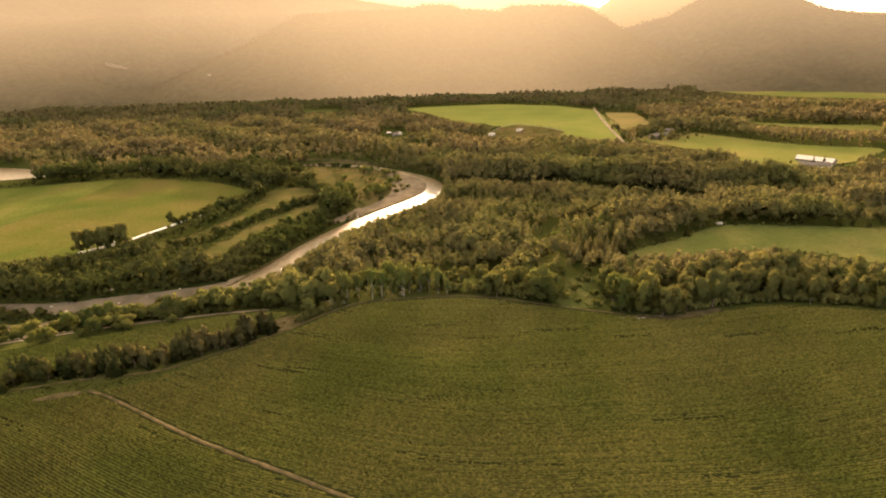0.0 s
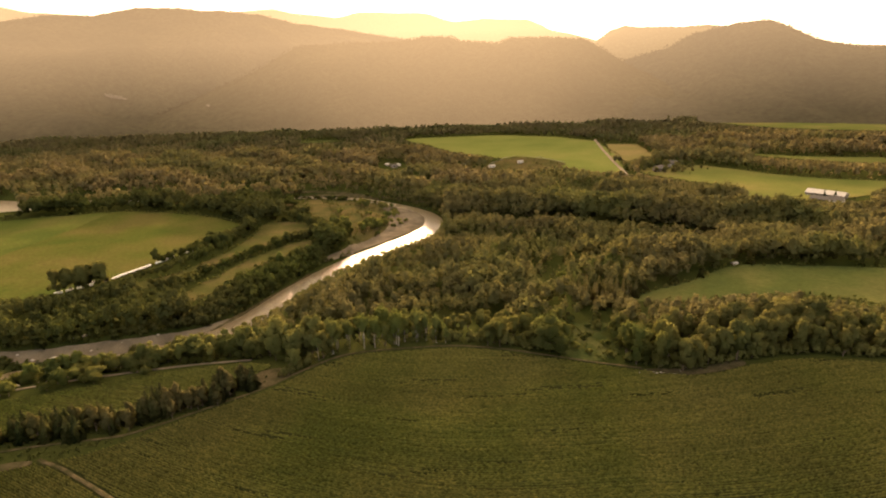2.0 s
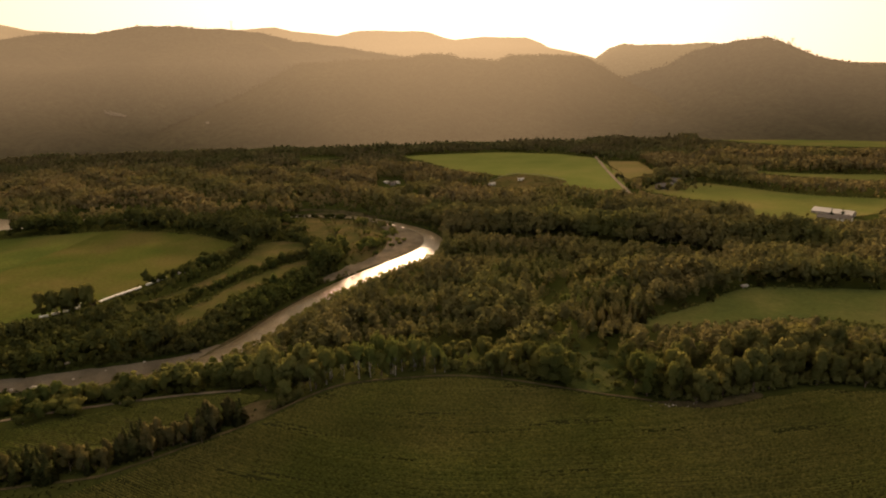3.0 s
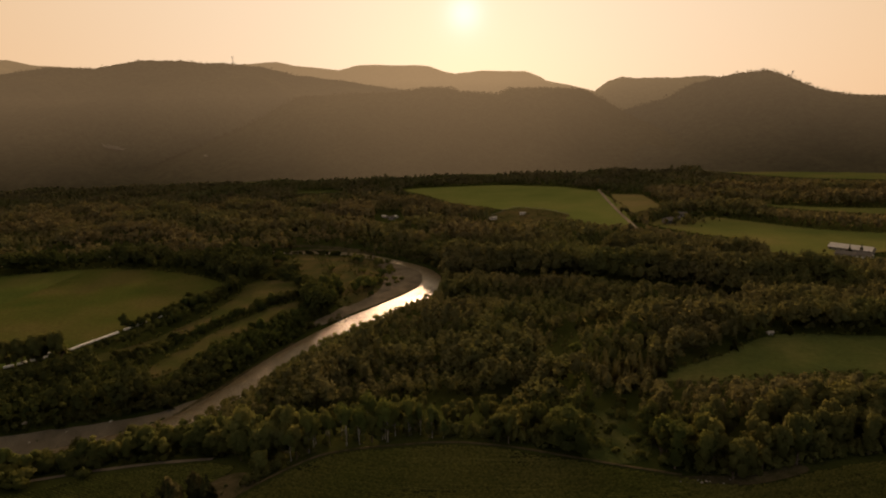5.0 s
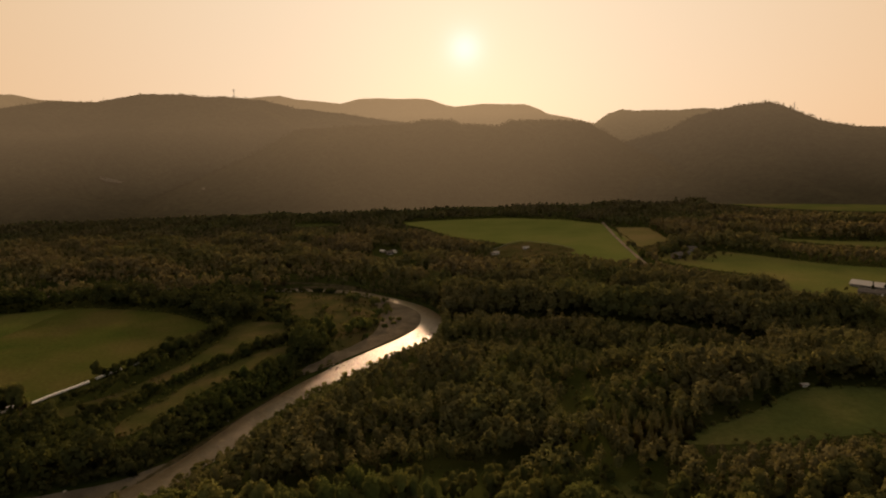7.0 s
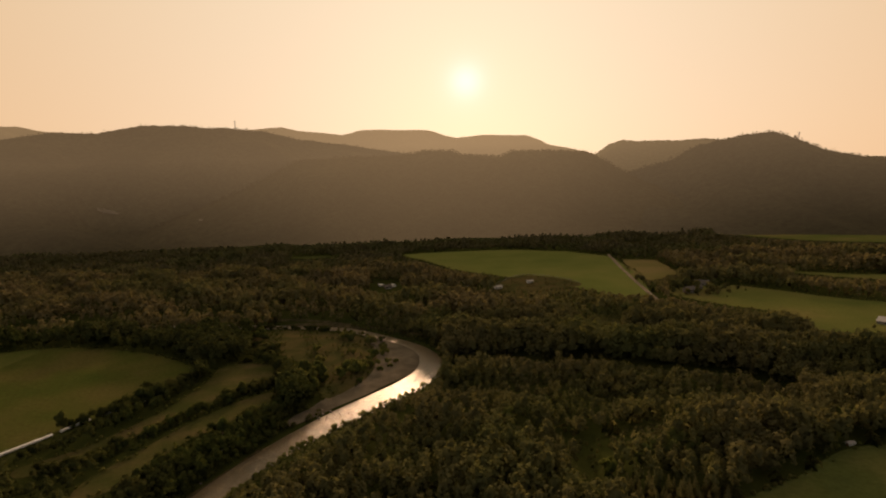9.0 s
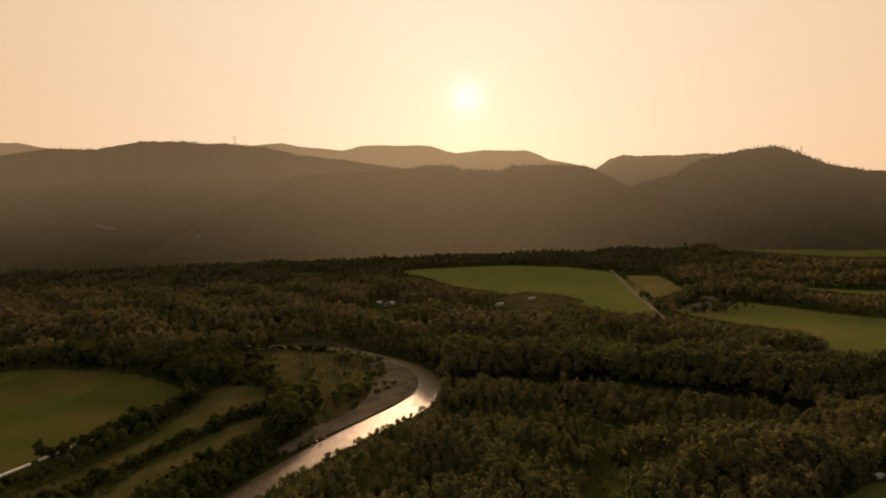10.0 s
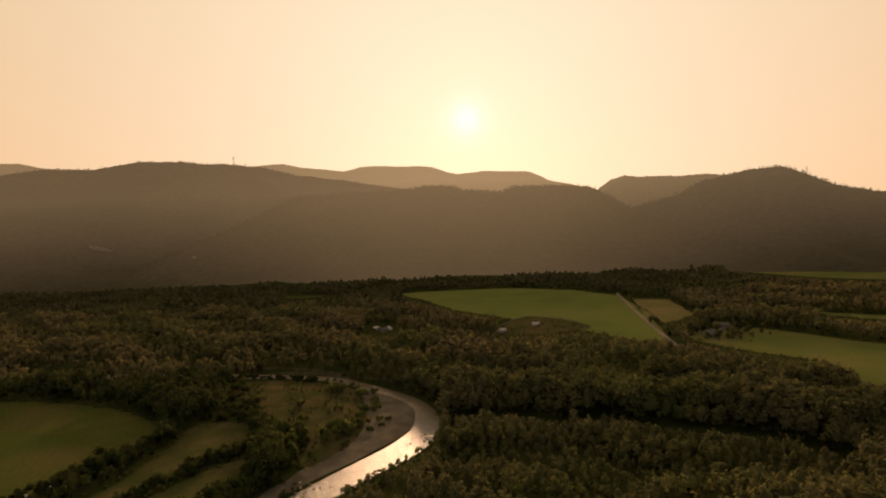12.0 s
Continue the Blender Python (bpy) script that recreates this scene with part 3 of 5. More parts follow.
RIDGE_WEST = [(-75, 3.5), (-60, 4.5), (-45, 4.2), (-36.1, 4.69), (-33.1, 5.25), (-29.8, 5.25), (-26.2, 5.95), (-23, 6.0), (-21.2, 5.75), (-19.3, 5.8), (-15.9, 5.4), (-13.3, 4.7), (-9.2, 4.15), (-1.9, 2.9), (4, 1.0)]
RIDGE_MIDDLE = [(-34, -4.6), (-26, -3), (-18, 0.3), (-13.5, 2.6), (-9, 2.9), (-3.0, 2.9), (-1.9, 3.1), (-1.1, 3.3), (1.7, 3.15), (2.5, 2.75), (6.5, 2.4), (7.6, 2.85), (12.4, 2.7), (14.8, 2.5), (15.5, 2.2), (17.5, 0.98), (19.5, -0.26), (24, -2)]
RIDGE_EAST = [(13, -2), (17.5, 0.2), (22.4, 1.4), (24.3, 2.5), (26.6, 3.0), (28.3, 3.3), (30.6, 3.4), (31.7, 2.95), (32.8, 2.4), (34.4, 1.6), (36.2, 1.15), (37.6, 0.75), (48, 0.7), (75, 1.5)]
RIDGE_GAP = [(10, 0.5), (14.5, 1.4), (15.6, 2.39), (16.6, 3.1), (17.9, 3.44), (19.1, 3.22), (22.5, 3.03), (24.8, 3.15), (26.6, 2.9), (30, 1.5), (45, 0.3)]
RIDGE_FAR = [(-60, 5.2), (-40, 5.2), (-36, 5.62), (-34.8, 5.65), (-33.1, 5.28), (-25, 5.0), (-15.8, 5.64), (-14.3, 5.75), (-12.8, 5.42), (-8.6, 4.93), (-7.0, 5.35), (-4.8, 5.34), (-1.6, 5.08), (0.6, 4.72),
             (2.2, 4.33), (5, 4.5), (9, 4.32), (10.1, 3.87), (11.1, 3.28), (12.5, 2.88), (16, 2.0), (25, 0.8), (40, 0.3)]
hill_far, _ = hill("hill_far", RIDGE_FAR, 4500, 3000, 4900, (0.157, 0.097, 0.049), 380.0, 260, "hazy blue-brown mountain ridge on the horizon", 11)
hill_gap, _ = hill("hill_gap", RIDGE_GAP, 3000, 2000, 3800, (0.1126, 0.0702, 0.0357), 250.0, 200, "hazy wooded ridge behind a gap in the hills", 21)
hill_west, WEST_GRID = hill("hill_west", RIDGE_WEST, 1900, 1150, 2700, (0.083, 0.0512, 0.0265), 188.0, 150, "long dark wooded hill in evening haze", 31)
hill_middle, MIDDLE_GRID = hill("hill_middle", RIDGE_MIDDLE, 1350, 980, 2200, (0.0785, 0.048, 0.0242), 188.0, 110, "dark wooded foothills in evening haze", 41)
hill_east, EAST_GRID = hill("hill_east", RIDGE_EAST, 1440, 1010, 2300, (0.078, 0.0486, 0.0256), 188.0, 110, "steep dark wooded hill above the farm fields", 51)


# bare ground with the same emitted haze as the hills
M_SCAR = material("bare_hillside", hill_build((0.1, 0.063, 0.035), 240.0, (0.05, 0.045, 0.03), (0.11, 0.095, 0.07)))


def hill_scar(grid, i, j, long, wide, lean, label, seed):
    """A bare patch of a wooded hillside, with a ragged outline, laid on its slope."""
    u, v = np.meshgrid(np.linspace(-1, 1, 25), np.linspace(-1, 1, 13))
    ragged = 1 + 0.7 * waves(u * 40, v * 40, 28, seed)
    keep = (u ** 2 + v ** 2 < ragged * 0.72).ravel()
    gi, gj = i + v * wide - u * lean, j + u * long
    a, b = np.floor(gi).astype(int), np.floor(gj).astype(int)
    s, t = (gi - a)[..., None], (gj - b)[..., None]
    p = (grid[a, b] * (1 - s) + grid[a + 1, b] * s) * (1 - t) + (grid[a, b + 1] * (1 - s) + grid[a + 1, b + 1] * s) * t
    f = grid_faces(13, 25)
    f = f[keep[f].all(1)]
    used, f = np.unique(f, return_inverse=True)
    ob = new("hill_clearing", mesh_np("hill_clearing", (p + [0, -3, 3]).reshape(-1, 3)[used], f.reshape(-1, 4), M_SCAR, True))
    return tagged(ob, label, "clearing", kind="structure")


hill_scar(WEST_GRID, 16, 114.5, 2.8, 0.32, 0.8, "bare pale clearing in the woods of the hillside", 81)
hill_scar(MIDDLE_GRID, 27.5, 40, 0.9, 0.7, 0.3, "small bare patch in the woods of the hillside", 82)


# ---- trees ----
def leaf_cloud(rng, lobes, count, size):
    """Leaf clumps scattered over the skin of several rounded lobes."""
    count, size = count * 2, size * 0.72
    weight = np.array([l[3] ** 2 for l in lobes])
    pick = rng.choice(len(lobes), count, p=weight / weight.sum())
    c, r = np.array([l[:3] for l in lobes])[pick], np.array([l[3:6] for l in lobes])[pick]
    out = rng.normal(size=(count, 3))
    out[:, 2] = np.abs(out[:, 2]) * 0.9 + out[:, 2] * 0.4
    out /= np.linalg.norm(out, axis=1)[:, None]
    p = c + out * r * rng.uniform(0.6, 1.18, (count, 1))
    n = out + rng.normal(scale=0.28, size=(count, 3))
    n /= np.linalg.norm(n, axis=1)[:, None]
    a = np.cross(n, rng.normal(size=(count, 3)))
    a /= np.linalg.norm(a, axis=1)[:, None] + 1e-6
    b = np.cross(n, a)
    s = size * rng.uniform(0.55, 1.3, (count, 1))
    clump = np.stack([p - a * s - b * s * 0.6, p + a * s - b * s * 0.6 + n * s * 0.2, p + b * s - n * s * 0.15], 1)
    return clump.reshape(-1, 3), np.arange(count * 3).reshape(-1, 3)


def halved(faces):
    """Four-cornered faces as pairs of three-cornered ones."""
    f = np.asarray(faces, int)
    return np.concatenate([f[:, [0, 1, 2]], f[:, [0, 2, 3]]])


def crown_normals(v, middle, seed=5):
    """Normals of a crown's leaves, turned outwards so that the crown is lit as one rounded mass."""
    rng = np.random.RandomState(seed)
    out = v - np.array([0, 0, middle])
    out[:, 2] *= 0.55
    out /= np.linalg.norm(out, axis=1)[:, None] + 1e-6
    out += np.repeat(rng.normal(scale=0.13, size=(len(v) // 3 + 1, 3)), 3, axis=0)[:len(v)]
    return out / (np.linalg.norm(out, axis=1)[:, None] + 1e-6)


def hearts(lobes, shrink):
    """Dark boxy hearts of the lobes, hidden by the leaves."""
    v, f = [], []
    for x, y, z, a, b, c in lobes:
        k = len(v)
        v += [(x + i * a * shrink, y + j * b * shrink, z + m * c * shrink) for m in (-0.6, 0.6) for i, j in ((-0.6, -0.6), (0.6, -0.6), (0.6, 0.6), (-0.6, 0.6))]
        f += [(k + 3, k + 2, k + 1, k), (k + 4, k + 5, k + 6, k + 7)] + [(k + i, k + (i + 1) % 4, k + 4 + (i + 1) % 4, k + 4 + i) for i in range(4)]
    return np.array(v, float), halved(f)


def broad_lobes(rng, tall=1.0, spread=1.0, base=0.28, n=9):
    """Lobes of a rounded crown in a tree one unit high."""
    out = [(0, 0, base + 0.38, 0.2 * spread, 0.2 * spread, 0.34)]
    for k in range(n):
        a, h = rng.uniform(0, 6.283), rng.uniform(base + 0.06, 0.86)
        w = 0.26 * spread * math.sin(min(1, (1.02 - h) / (0.72 - base * 0.5)) * 1.5)
        s = rng.uniform(0.09, 0.15)
        out.append((math.cos(a) * w, math.sin(a) * w, h, s * spread, s * spread, s * 1.1))
    return out


def tufts(rng, count, height, radius, size):
    """Drooping branch cards of a conifer one unit high."""
    h = rng.uniform(0.08, 1.0, count) ** 1.25
    a = rng.uniform(0, 6.283, count)
    r = radius * (1.02 - h) * rng.uniform(0.35, 1.1, count)
    p = np.stack([np.cos(a) * r, np.sin(a) * r, h], 1)
    o = np.stack([np.cos(a), np.sin(a), np.full(count, -0.45)], 1)
    t = np.stack([-np.sin(a), np.cos(a), rng.normal(scale=0.25, size=count)], 1)
    s = (size * rng.uniform(0.6, 1.3, count) * (1.15 - h * 0.75))[:, None]
    quad = np.stack([p - o * s, p - t * s * 0.6, p + o * s, p + t * s * 0.6], 1)
    return quad.reshape(-1, 3), halved(np.arange(count * 4).reshape(-1, 4))


def bole(rng, r0, r1, top, sides=6, rings=4, lean=0.02):
    """A tapered, slightly bent trunk."""
    v, f = [], []
    b = rng.normal(scale=lean, size=(rings + 1, 2)).cumsum(0)
    b -= b[0]
    for i in range(rings + 1):
        t = i / rings
        r = (r0 + (r1 - r0) * t) * (1.35 if i == 0 else 1)
        for k in range(sides):
            a = 6.283 * k / sides
            v.append((b[i, 0] + math.cos(a) * r, b[i, 1] + math.sin(a) * r, t * top - (0.02 if i == 0 else 0)))
    for i in range(rings):
        for k in range(sides):
            j = (k + 1) % sides
            f.append((i * sides + k, i * sides + j, (i + 1) * sides + j, (i + 1) * sides + k))
    return np.array(v), f


def stack(*pieces):
    v, f, n = [], [], 0
    for a, b in pieces:
        v.append(np.asarray(a, float)), f.append(np.asarray(b, int) + n)
        n += len(a)
    return np.concatenate(v), np.concatenate(f)


def limbs(rng, count, base, reach, r):
    out = []
    for k in range(count):
        v, f = bole(rng, r, r * 0.35, reach * rng.uniform(0.7, 1.2), 4, 2, 0.01)
        m = Euler((rng.uniform(0.5, 0.95), 0, rng.uniform(0, 6.283))).to_matrix()
        out.append((v @ np.array(m).T + np.array([0, 0, base + k * 0.07]), f))
    return stack(*out)


def forest_template(kind, rng, leaves, size):
    """A whole tree one unit high for the joined woods."""
    if kind == "conifer":
        return stack(tufts(rng, leaves, 1.0, 0.2, size))
    lobes = [(0, 0, 0.56, 0.17, 0.17, 0.4)] + broad_lobes(rng, spread=rng.uniform(0.6, 0.86), base=0.14, n=5)[1:]
    return stack(leaf_cloud(rng, lobes, leaves, size))


def plant_woods(name, points, heights, kinds, leaves, size, mat, label, seed, category="forest"):
    """Many far trees, joined."""
    rng = np.random.RandomState(seed)
    v_all, f_all, n_all, n = [], [], [], 0
    for kind in sorted(set(kinds)):
        for var in range(6):
            tv, tf = forest_template(kind, rng, leaves, size)
            sel = np.where((np.asarray(kinds) == kind) & (np.arange(len(points)) % 6 == var))[0]
            if not len(sel):
                continue
            a = rng.uniform(0, 6.283, len(sel))
            h = heights[sel]
            w = h * rng.uniform(0.85, 1.15, len(sel)) * (1 + 0.8 * np.clip((8 - h) / 8, 0, 1))
            tn = crown_normals(tv, 0.45)
            x = (tv[None, :, 0] * np.cos(a)[:, None] - tv[None, :, 1] * np.sin(a)[:, None]) * w[:, None] + points[sel, 0][:, None]
            y = (tv[None, :, 0] * np.sin(a)[:, None] + tv[None, :, 1] * np.cos(a)[:, None]) * w[:, None] + points[sel, 1][:, None]
            z = tv[None, :, 2] * h[:, None] + points[sel, 2][:, None]
            v_all.append(np.stack([x, y, z], 2).reshape(-1, 3))
            n_all.append(np.stack([tn[None, :, 0] * np.cos(a)[:, None] - tn[None, :, 1] * np.sin(a)[:, None], tn[None, :, 0] * np.sin(a)[:, None] + tn[None, :, 1] * np.cos(a)[:, None], np.repeat(tn[None, :, 2], len(sel), 0)], 2).reshape(-1, 3))
            f_all.append((tf[None] + (np.arange(len(sel)) * len(tv))[:, None, None]).reshape(-1, 3) + n)
            n += len(sel) * len(tv)
    ob = new(name, mesh_np(name, np.concatenate(v_all), np.concatenate(f_all), mat, normals=np.concatenate(n_all)))
    return tagged(ob, label, category, kind="stuff")


def jitter(x0, x1, y0, y1, gap, rng):
    x, y = np.meshgrid(np.arange(x0, x1, gap), np.arange(y0, y1, gap))
    x, y = x.ravel() + rng.uniform(-0.42, 0.42, x.size) * gap, y.ravel() + rng.uniform(-0.42, 0.42, y.size) * gap
    return x, y


OPEN_LAND = [GRAVEL_BEND, GRAVEL_LOW, GRAVEL_UPPER, FIELD_HAY, MEADOW, FIELD_FAR, FIELD_FAR_SMALL, FIELD_EAST, FIELD_HILLFOOT, FIELD_STRIP_EAST, FIELD_CORN, CLEARING, crop_poly, LOW_FIELD]
HEDGED = [FIELD_STRIP, FIELD_SMALL]
BARN_YARD = smooth_line([(290, 505), (330, 490), (345, 465), (325, 452), (285, 470)], True)
HOUSE_YARD = smooth_line([(-68, 708), (-40, 706), (-36, 672), (-50, 656), (-66, 676)], True)
BALE_STRIP = np.array([(-204, 301), (-186, 316), (-171, 345), (-164, 366), (-158, 377), (-164, 378), (-171, 366), (-179, 345), (-190, 322), (-206, 308)], float)
POOL = np.array([(-480, 612), (-438, 600), (-412, 575), (-390, 552), (-380, 528), (-390, 514), (-480, 524)], float)
LARCH_STAND = smooth_line([(58, 268), (82, 262), (84, 252), (70, 243), (60, 247), (55, 258)], True)
DISTANT_MEADOW = smooth_line([(-216, 958), (-206, 975), (-172, 972), (-146, 958), (-176, 945)], True)
OPEN_LAND += [PADDOCK, DISTANT_MEADOW, BARN_YARD, HOUSE_YARD, BALE_STRIP, POOL]


def sight_share(x, y, tall):
    """Share of the full height that trees reach: none on open land and water, and lowered in front of it to fit the
    camera's view.
    """
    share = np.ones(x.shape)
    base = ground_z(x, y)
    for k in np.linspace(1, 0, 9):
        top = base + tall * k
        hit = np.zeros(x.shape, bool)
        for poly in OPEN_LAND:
            # where the sight line from a camera near (0, 45, 110) lands behind the treetop
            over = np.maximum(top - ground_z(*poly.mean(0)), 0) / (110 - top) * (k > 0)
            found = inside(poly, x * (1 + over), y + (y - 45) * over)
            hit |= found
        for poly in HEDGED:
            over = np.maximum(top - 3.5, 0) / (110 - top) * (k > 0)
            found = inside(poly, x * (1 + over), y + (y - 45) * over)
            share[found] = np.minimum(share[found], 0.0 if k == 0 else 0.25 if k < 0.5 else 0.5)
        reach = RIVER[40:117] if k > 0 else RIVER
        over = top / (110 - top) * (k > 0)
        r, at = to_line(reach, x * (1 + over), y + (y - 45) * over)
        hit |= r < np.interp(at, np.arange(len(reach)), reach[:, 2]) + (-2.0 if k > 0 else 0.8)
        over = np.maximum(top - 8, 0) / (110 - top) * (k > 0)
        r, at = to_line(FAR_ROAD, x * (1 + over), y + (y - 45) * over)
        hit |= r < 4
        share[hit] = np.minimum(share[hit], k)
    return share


# stands of the woods: even young poplars, a wall of tall old trees behind them, lanes and a glade between
YOUNG_STAND = smooth_line([(2, 352), (30, 334), (58, 326), (100, 330), (150, 330), (166, 345), (150, 378), (124, 388), (94, 405), (68, 406), (36, 418), (8, 414), (3, 385)], True)
OLD_STAND = smooth_line([(6, 432), (36, 436), (70, 424), (96, 422), (126, 404), (150, 396), (172, 372), (235, 380), (240, 440), (190, 490), (120, 480), (60, 500), (12, 490)], True)
LANES = [(smooth_line([(-58, 228), (-40, 234), (-20, 238), (3, 241), (28, 242), (45, 247)]), 9.0), (smooth_line([(-18, 346), (4, 348), (29, 331), (50, 320), (57, 303), (52, 275)]), 6.0), (smooth_line([(5, 424), (36, 427), (69, 415), (95, 414), (124, 396), (149, 387), (166, 364)]), 8.0)]
GLADE = smooth_line([(60, 297), (84, 300), (105, 307), (130, 312), (115, 324), (80, 322), (56, 314)], True)


def stand_height(x, y):
    """How tall the trees stand against the rest of the woods."""
    k = np.where(inside(YOUNG_STAND, x, y), 0.78, np.where(inside(OLD_STAND, x, y), 1.3, 1.0))
    for line, half in LANES:
        k = np.where(to_line(line, x, y)[0] < half, 0.22, k)
    return np.where(inside(GLADE, x, y), 0.2, k)


def wood_points(x0, x1, y0, y1, gap, tall, seed, least=0.1):
    rng = np.random.RandomState(seed)
    x, y = jitter(x0, x1, y0, y1, gap, rng)
    fan = np.abs(x) < 40 + 0.785 * y
    past = y > np.interp(x, CROP_EDGE[:, 0], CROP_EDGE[:, 1]) + 3
    x, y = x[fan & past], y[fan & past]
    share = sight_share(x, y, tall * 1.2)
    keep = (share > least) & ~inside(LARCH_STAND, x, y)
    x, y, share = x[keep], y[keep], share[keep]
    belt = waves(x * 0.8, y, 85, seed) + 0.4 * waves(x, y, 33, seed + 9)
    h = tall * 1.2 * share * rng.uniform(0.76, 1.0, len(x)) * np.where(share < 1, 0.95, 0.84 + 0.19 * np.clip(belt * 4, -1, 1))
    h = np.where(stand_height(x, y) > 1, np.minimum(h * 1.3, tall * 1.5 * share), h * stand_height(x, y))
    return np.c_[x, y, ground_z(x, y) - 0.1], h, rng


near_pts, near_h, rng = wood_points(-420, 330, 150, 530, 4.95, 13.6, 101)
near_conifer = rng.rand(len(near_pts)) < 0.06
# the trees of the wood's edge above the crop and of the near river bank stand singly
past_edge = near_pts[:, 1] - np.interp(near_pts[:, 0], CROP_EDGE[:, 0], CROP_EDGE[:, 1])
own = ((past_edge < 27) & (near_pts[:, 0] > -62) & (near_pts[:, 0] < 168) | (near_pts[:, 0] > -225) & (near_pts[:, 0] < -50) & (near_pts[:, 1] < 236))
single = own & (rng.rand(len(near_pts)) < 0.7)
river_x = np.interp(near_pts[:, 1], [150, 217, 243, 282, 334, 389, 438, 466, 560], [-330, -180, -116, -88, -67, -29, -5, -7, -110])
beyond = near_pts[:, 0] < river_x
for name, sel, leaf, mat, label, seed in (("valley_woods", ~own & ~beyond, 0.071, M_HAZY_POPLAR, "dense olive-green poplar woods along the river", 1),
                                          ("river_bank_woods", ~own & beyond, 0.079, M_DARK_LEAF, "dark broadleaf woods on the far river bank", 4)):
    plant_woods(name, near_pts[sel], near_h[sel], np.where(near_conifer[sel], "conifer", "broad"), 78, leaf, mat, label, seed)
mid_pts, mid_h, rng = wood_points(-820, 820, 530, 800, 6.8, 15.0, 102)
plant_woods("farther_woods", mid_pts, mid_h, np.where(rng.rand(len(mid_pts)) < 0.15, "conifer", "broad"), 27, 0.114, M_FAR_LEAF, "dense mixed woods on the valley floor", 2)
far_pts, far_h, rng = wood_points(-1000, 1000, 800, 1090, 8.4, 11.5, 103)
far_kind = np.where(rng.rand(len(far_pts)) < 0.06, "conifer", "broad")
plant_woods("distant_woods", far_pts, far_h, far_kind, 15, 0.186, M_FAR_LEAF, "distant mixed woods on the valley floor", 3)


def hill_woods(name, grid, hill_ob, count, label, seed):
    """Treetops along the crest of a hill."""
    rng = np.random.RandomState(seed)
    i, j = rng.randint(37, 41, count), rng.randint(0, grid.shape[1], count)
    p = grid[i, j] + np.c_[rng.uniform(-9, 9, (count, 2)), np.zeros(count)]
    p[:, 2] -= 1.5
    h = rng.uniform(2.8, 6.4, count)
    # treetops take the hill's material, painted haze glow included
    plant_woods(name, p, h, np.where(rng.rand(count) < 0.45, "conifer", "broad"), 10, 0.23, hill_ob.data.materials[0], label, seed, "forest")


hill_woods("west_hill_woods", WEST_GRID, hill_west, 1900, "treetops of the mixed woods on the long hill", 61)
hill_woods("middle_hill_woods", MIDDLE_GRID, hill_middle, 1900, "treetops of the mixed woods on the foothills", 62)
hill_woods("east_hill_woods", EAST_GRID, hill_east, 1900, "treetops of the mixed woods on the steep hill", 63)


scrub_rng = np.random.RandomState(66)
qx, qy = jitter(-130, -25, 384, 542, 3.0, scrub_rng)
ok = inside(MEADOW, qx, qy) & (waves(qx, qy, 38, 67) + scrub_rng.normal(scale=0.4, size=len(qx)) > 0.25)
qx, qy = qx[ok], qy[ok]
plant_woods("meadow_scrub", np.c_[qx, qy, ground_z(qx, qy) - 0.2], scrub_rng.uniform(0.7, 2.6, len(qx)), np.full(len(qx), "broad"), 24, 0.16, M_LEAF, "low green scrub and tall herbs in the river meadow", 68, "scrub")


# scrub on both banks of the river
bank_rng = np.random.RandomState(75)
along = np.arange(42, 108, 0.15)
q = np.stack([np.interp(along, np.arange(len(RIVER)), RIVER[:, k]) for k in range(3)], 1)
d = np.gradient(q[:, :2], axis=0)
d /= np.linalg.norm(d, axis=1)[:, None]
off = (q[:, 2] + 0.8 + bank_rng.uniform(0, 4.5, len(q))) * np.where(bank_rng.rand(len(q)) < 0.5, 1, -1)
qx, qy = q[:, 0] - d[:, 1] * off, q[:, 1] + d[:, 0] * off
ok = ~(inside(GRAVEL_BEND, qx, qy) | inside(GRAVEL_LOW, qx, qy))
qx, qy = qx[ok], qy[ok]
plant_woods("bank_scrub", np.c_[qx, qy, ground_z(qx, qy) - 0.2], bank_rng.uniform(1.2, 4.2, len(qx)), np.full(len(qx), "broad"), 40, 0.12, M_LEAF, "low willow scrub along the river banks", 76, "scrub")

# shrubs on the wooded bank inside the reach below the bend
q = np.stack([np.interp(np.arange(52, 100, 0.07), np.arange(len(RIVER)), RIVER[:, k]) for k in range(3)], 1)
d = np.gradient(q[:, :2], axis=0)
d /= np.linalg.norm(d, axis=1)[:, None]
off = q[:, 2] + 0.8 + bank_rng.uniform(0, 15, len(q))
qx, qy = q[:, 0] + d[:, 1] * off, q[:, 1] - d[:, 0] * off
ok = (to_line(RIVER, qx, qy)[0] > 7) & ~inside(GRAVEL_UPPER, qx, qy)
qx, qy, off = qx[ok], qy[ok], (off - q[:, 2])[ok]
plant_woods("wooded_bank_shrubs", np.c_[qx, qy, ground_z(qx, qy) - 0.2], bank_rng.uniform(0.8, 1.6, len(qx)) + 0.14 * off * bank_rng.rand(len(qx)), np.full(len(qx), "broad"), 24, 0.15, M_DARK_LEAF, "dense dark shrubs on the wooded river bank", 83, "scrub")

# low willows on the islet
qx, qy = jitter(-225, -156, 218, 233, 1.7, bank_rng)
ok = inside(ISLET, qx, qy)
qx, qy = qx[ok], qy[ok]
plant_woods("islet_scrub", np.c_[qx, qy, ground_z(qx, qy) - 0.2], bank_rng.uniform(0.7, 2.6, len(qx)), np.full(len(qx), "broad"), 24, 0.15, M_DARK_LEAF, "low dark willows on the river islet", 81, "scrub")

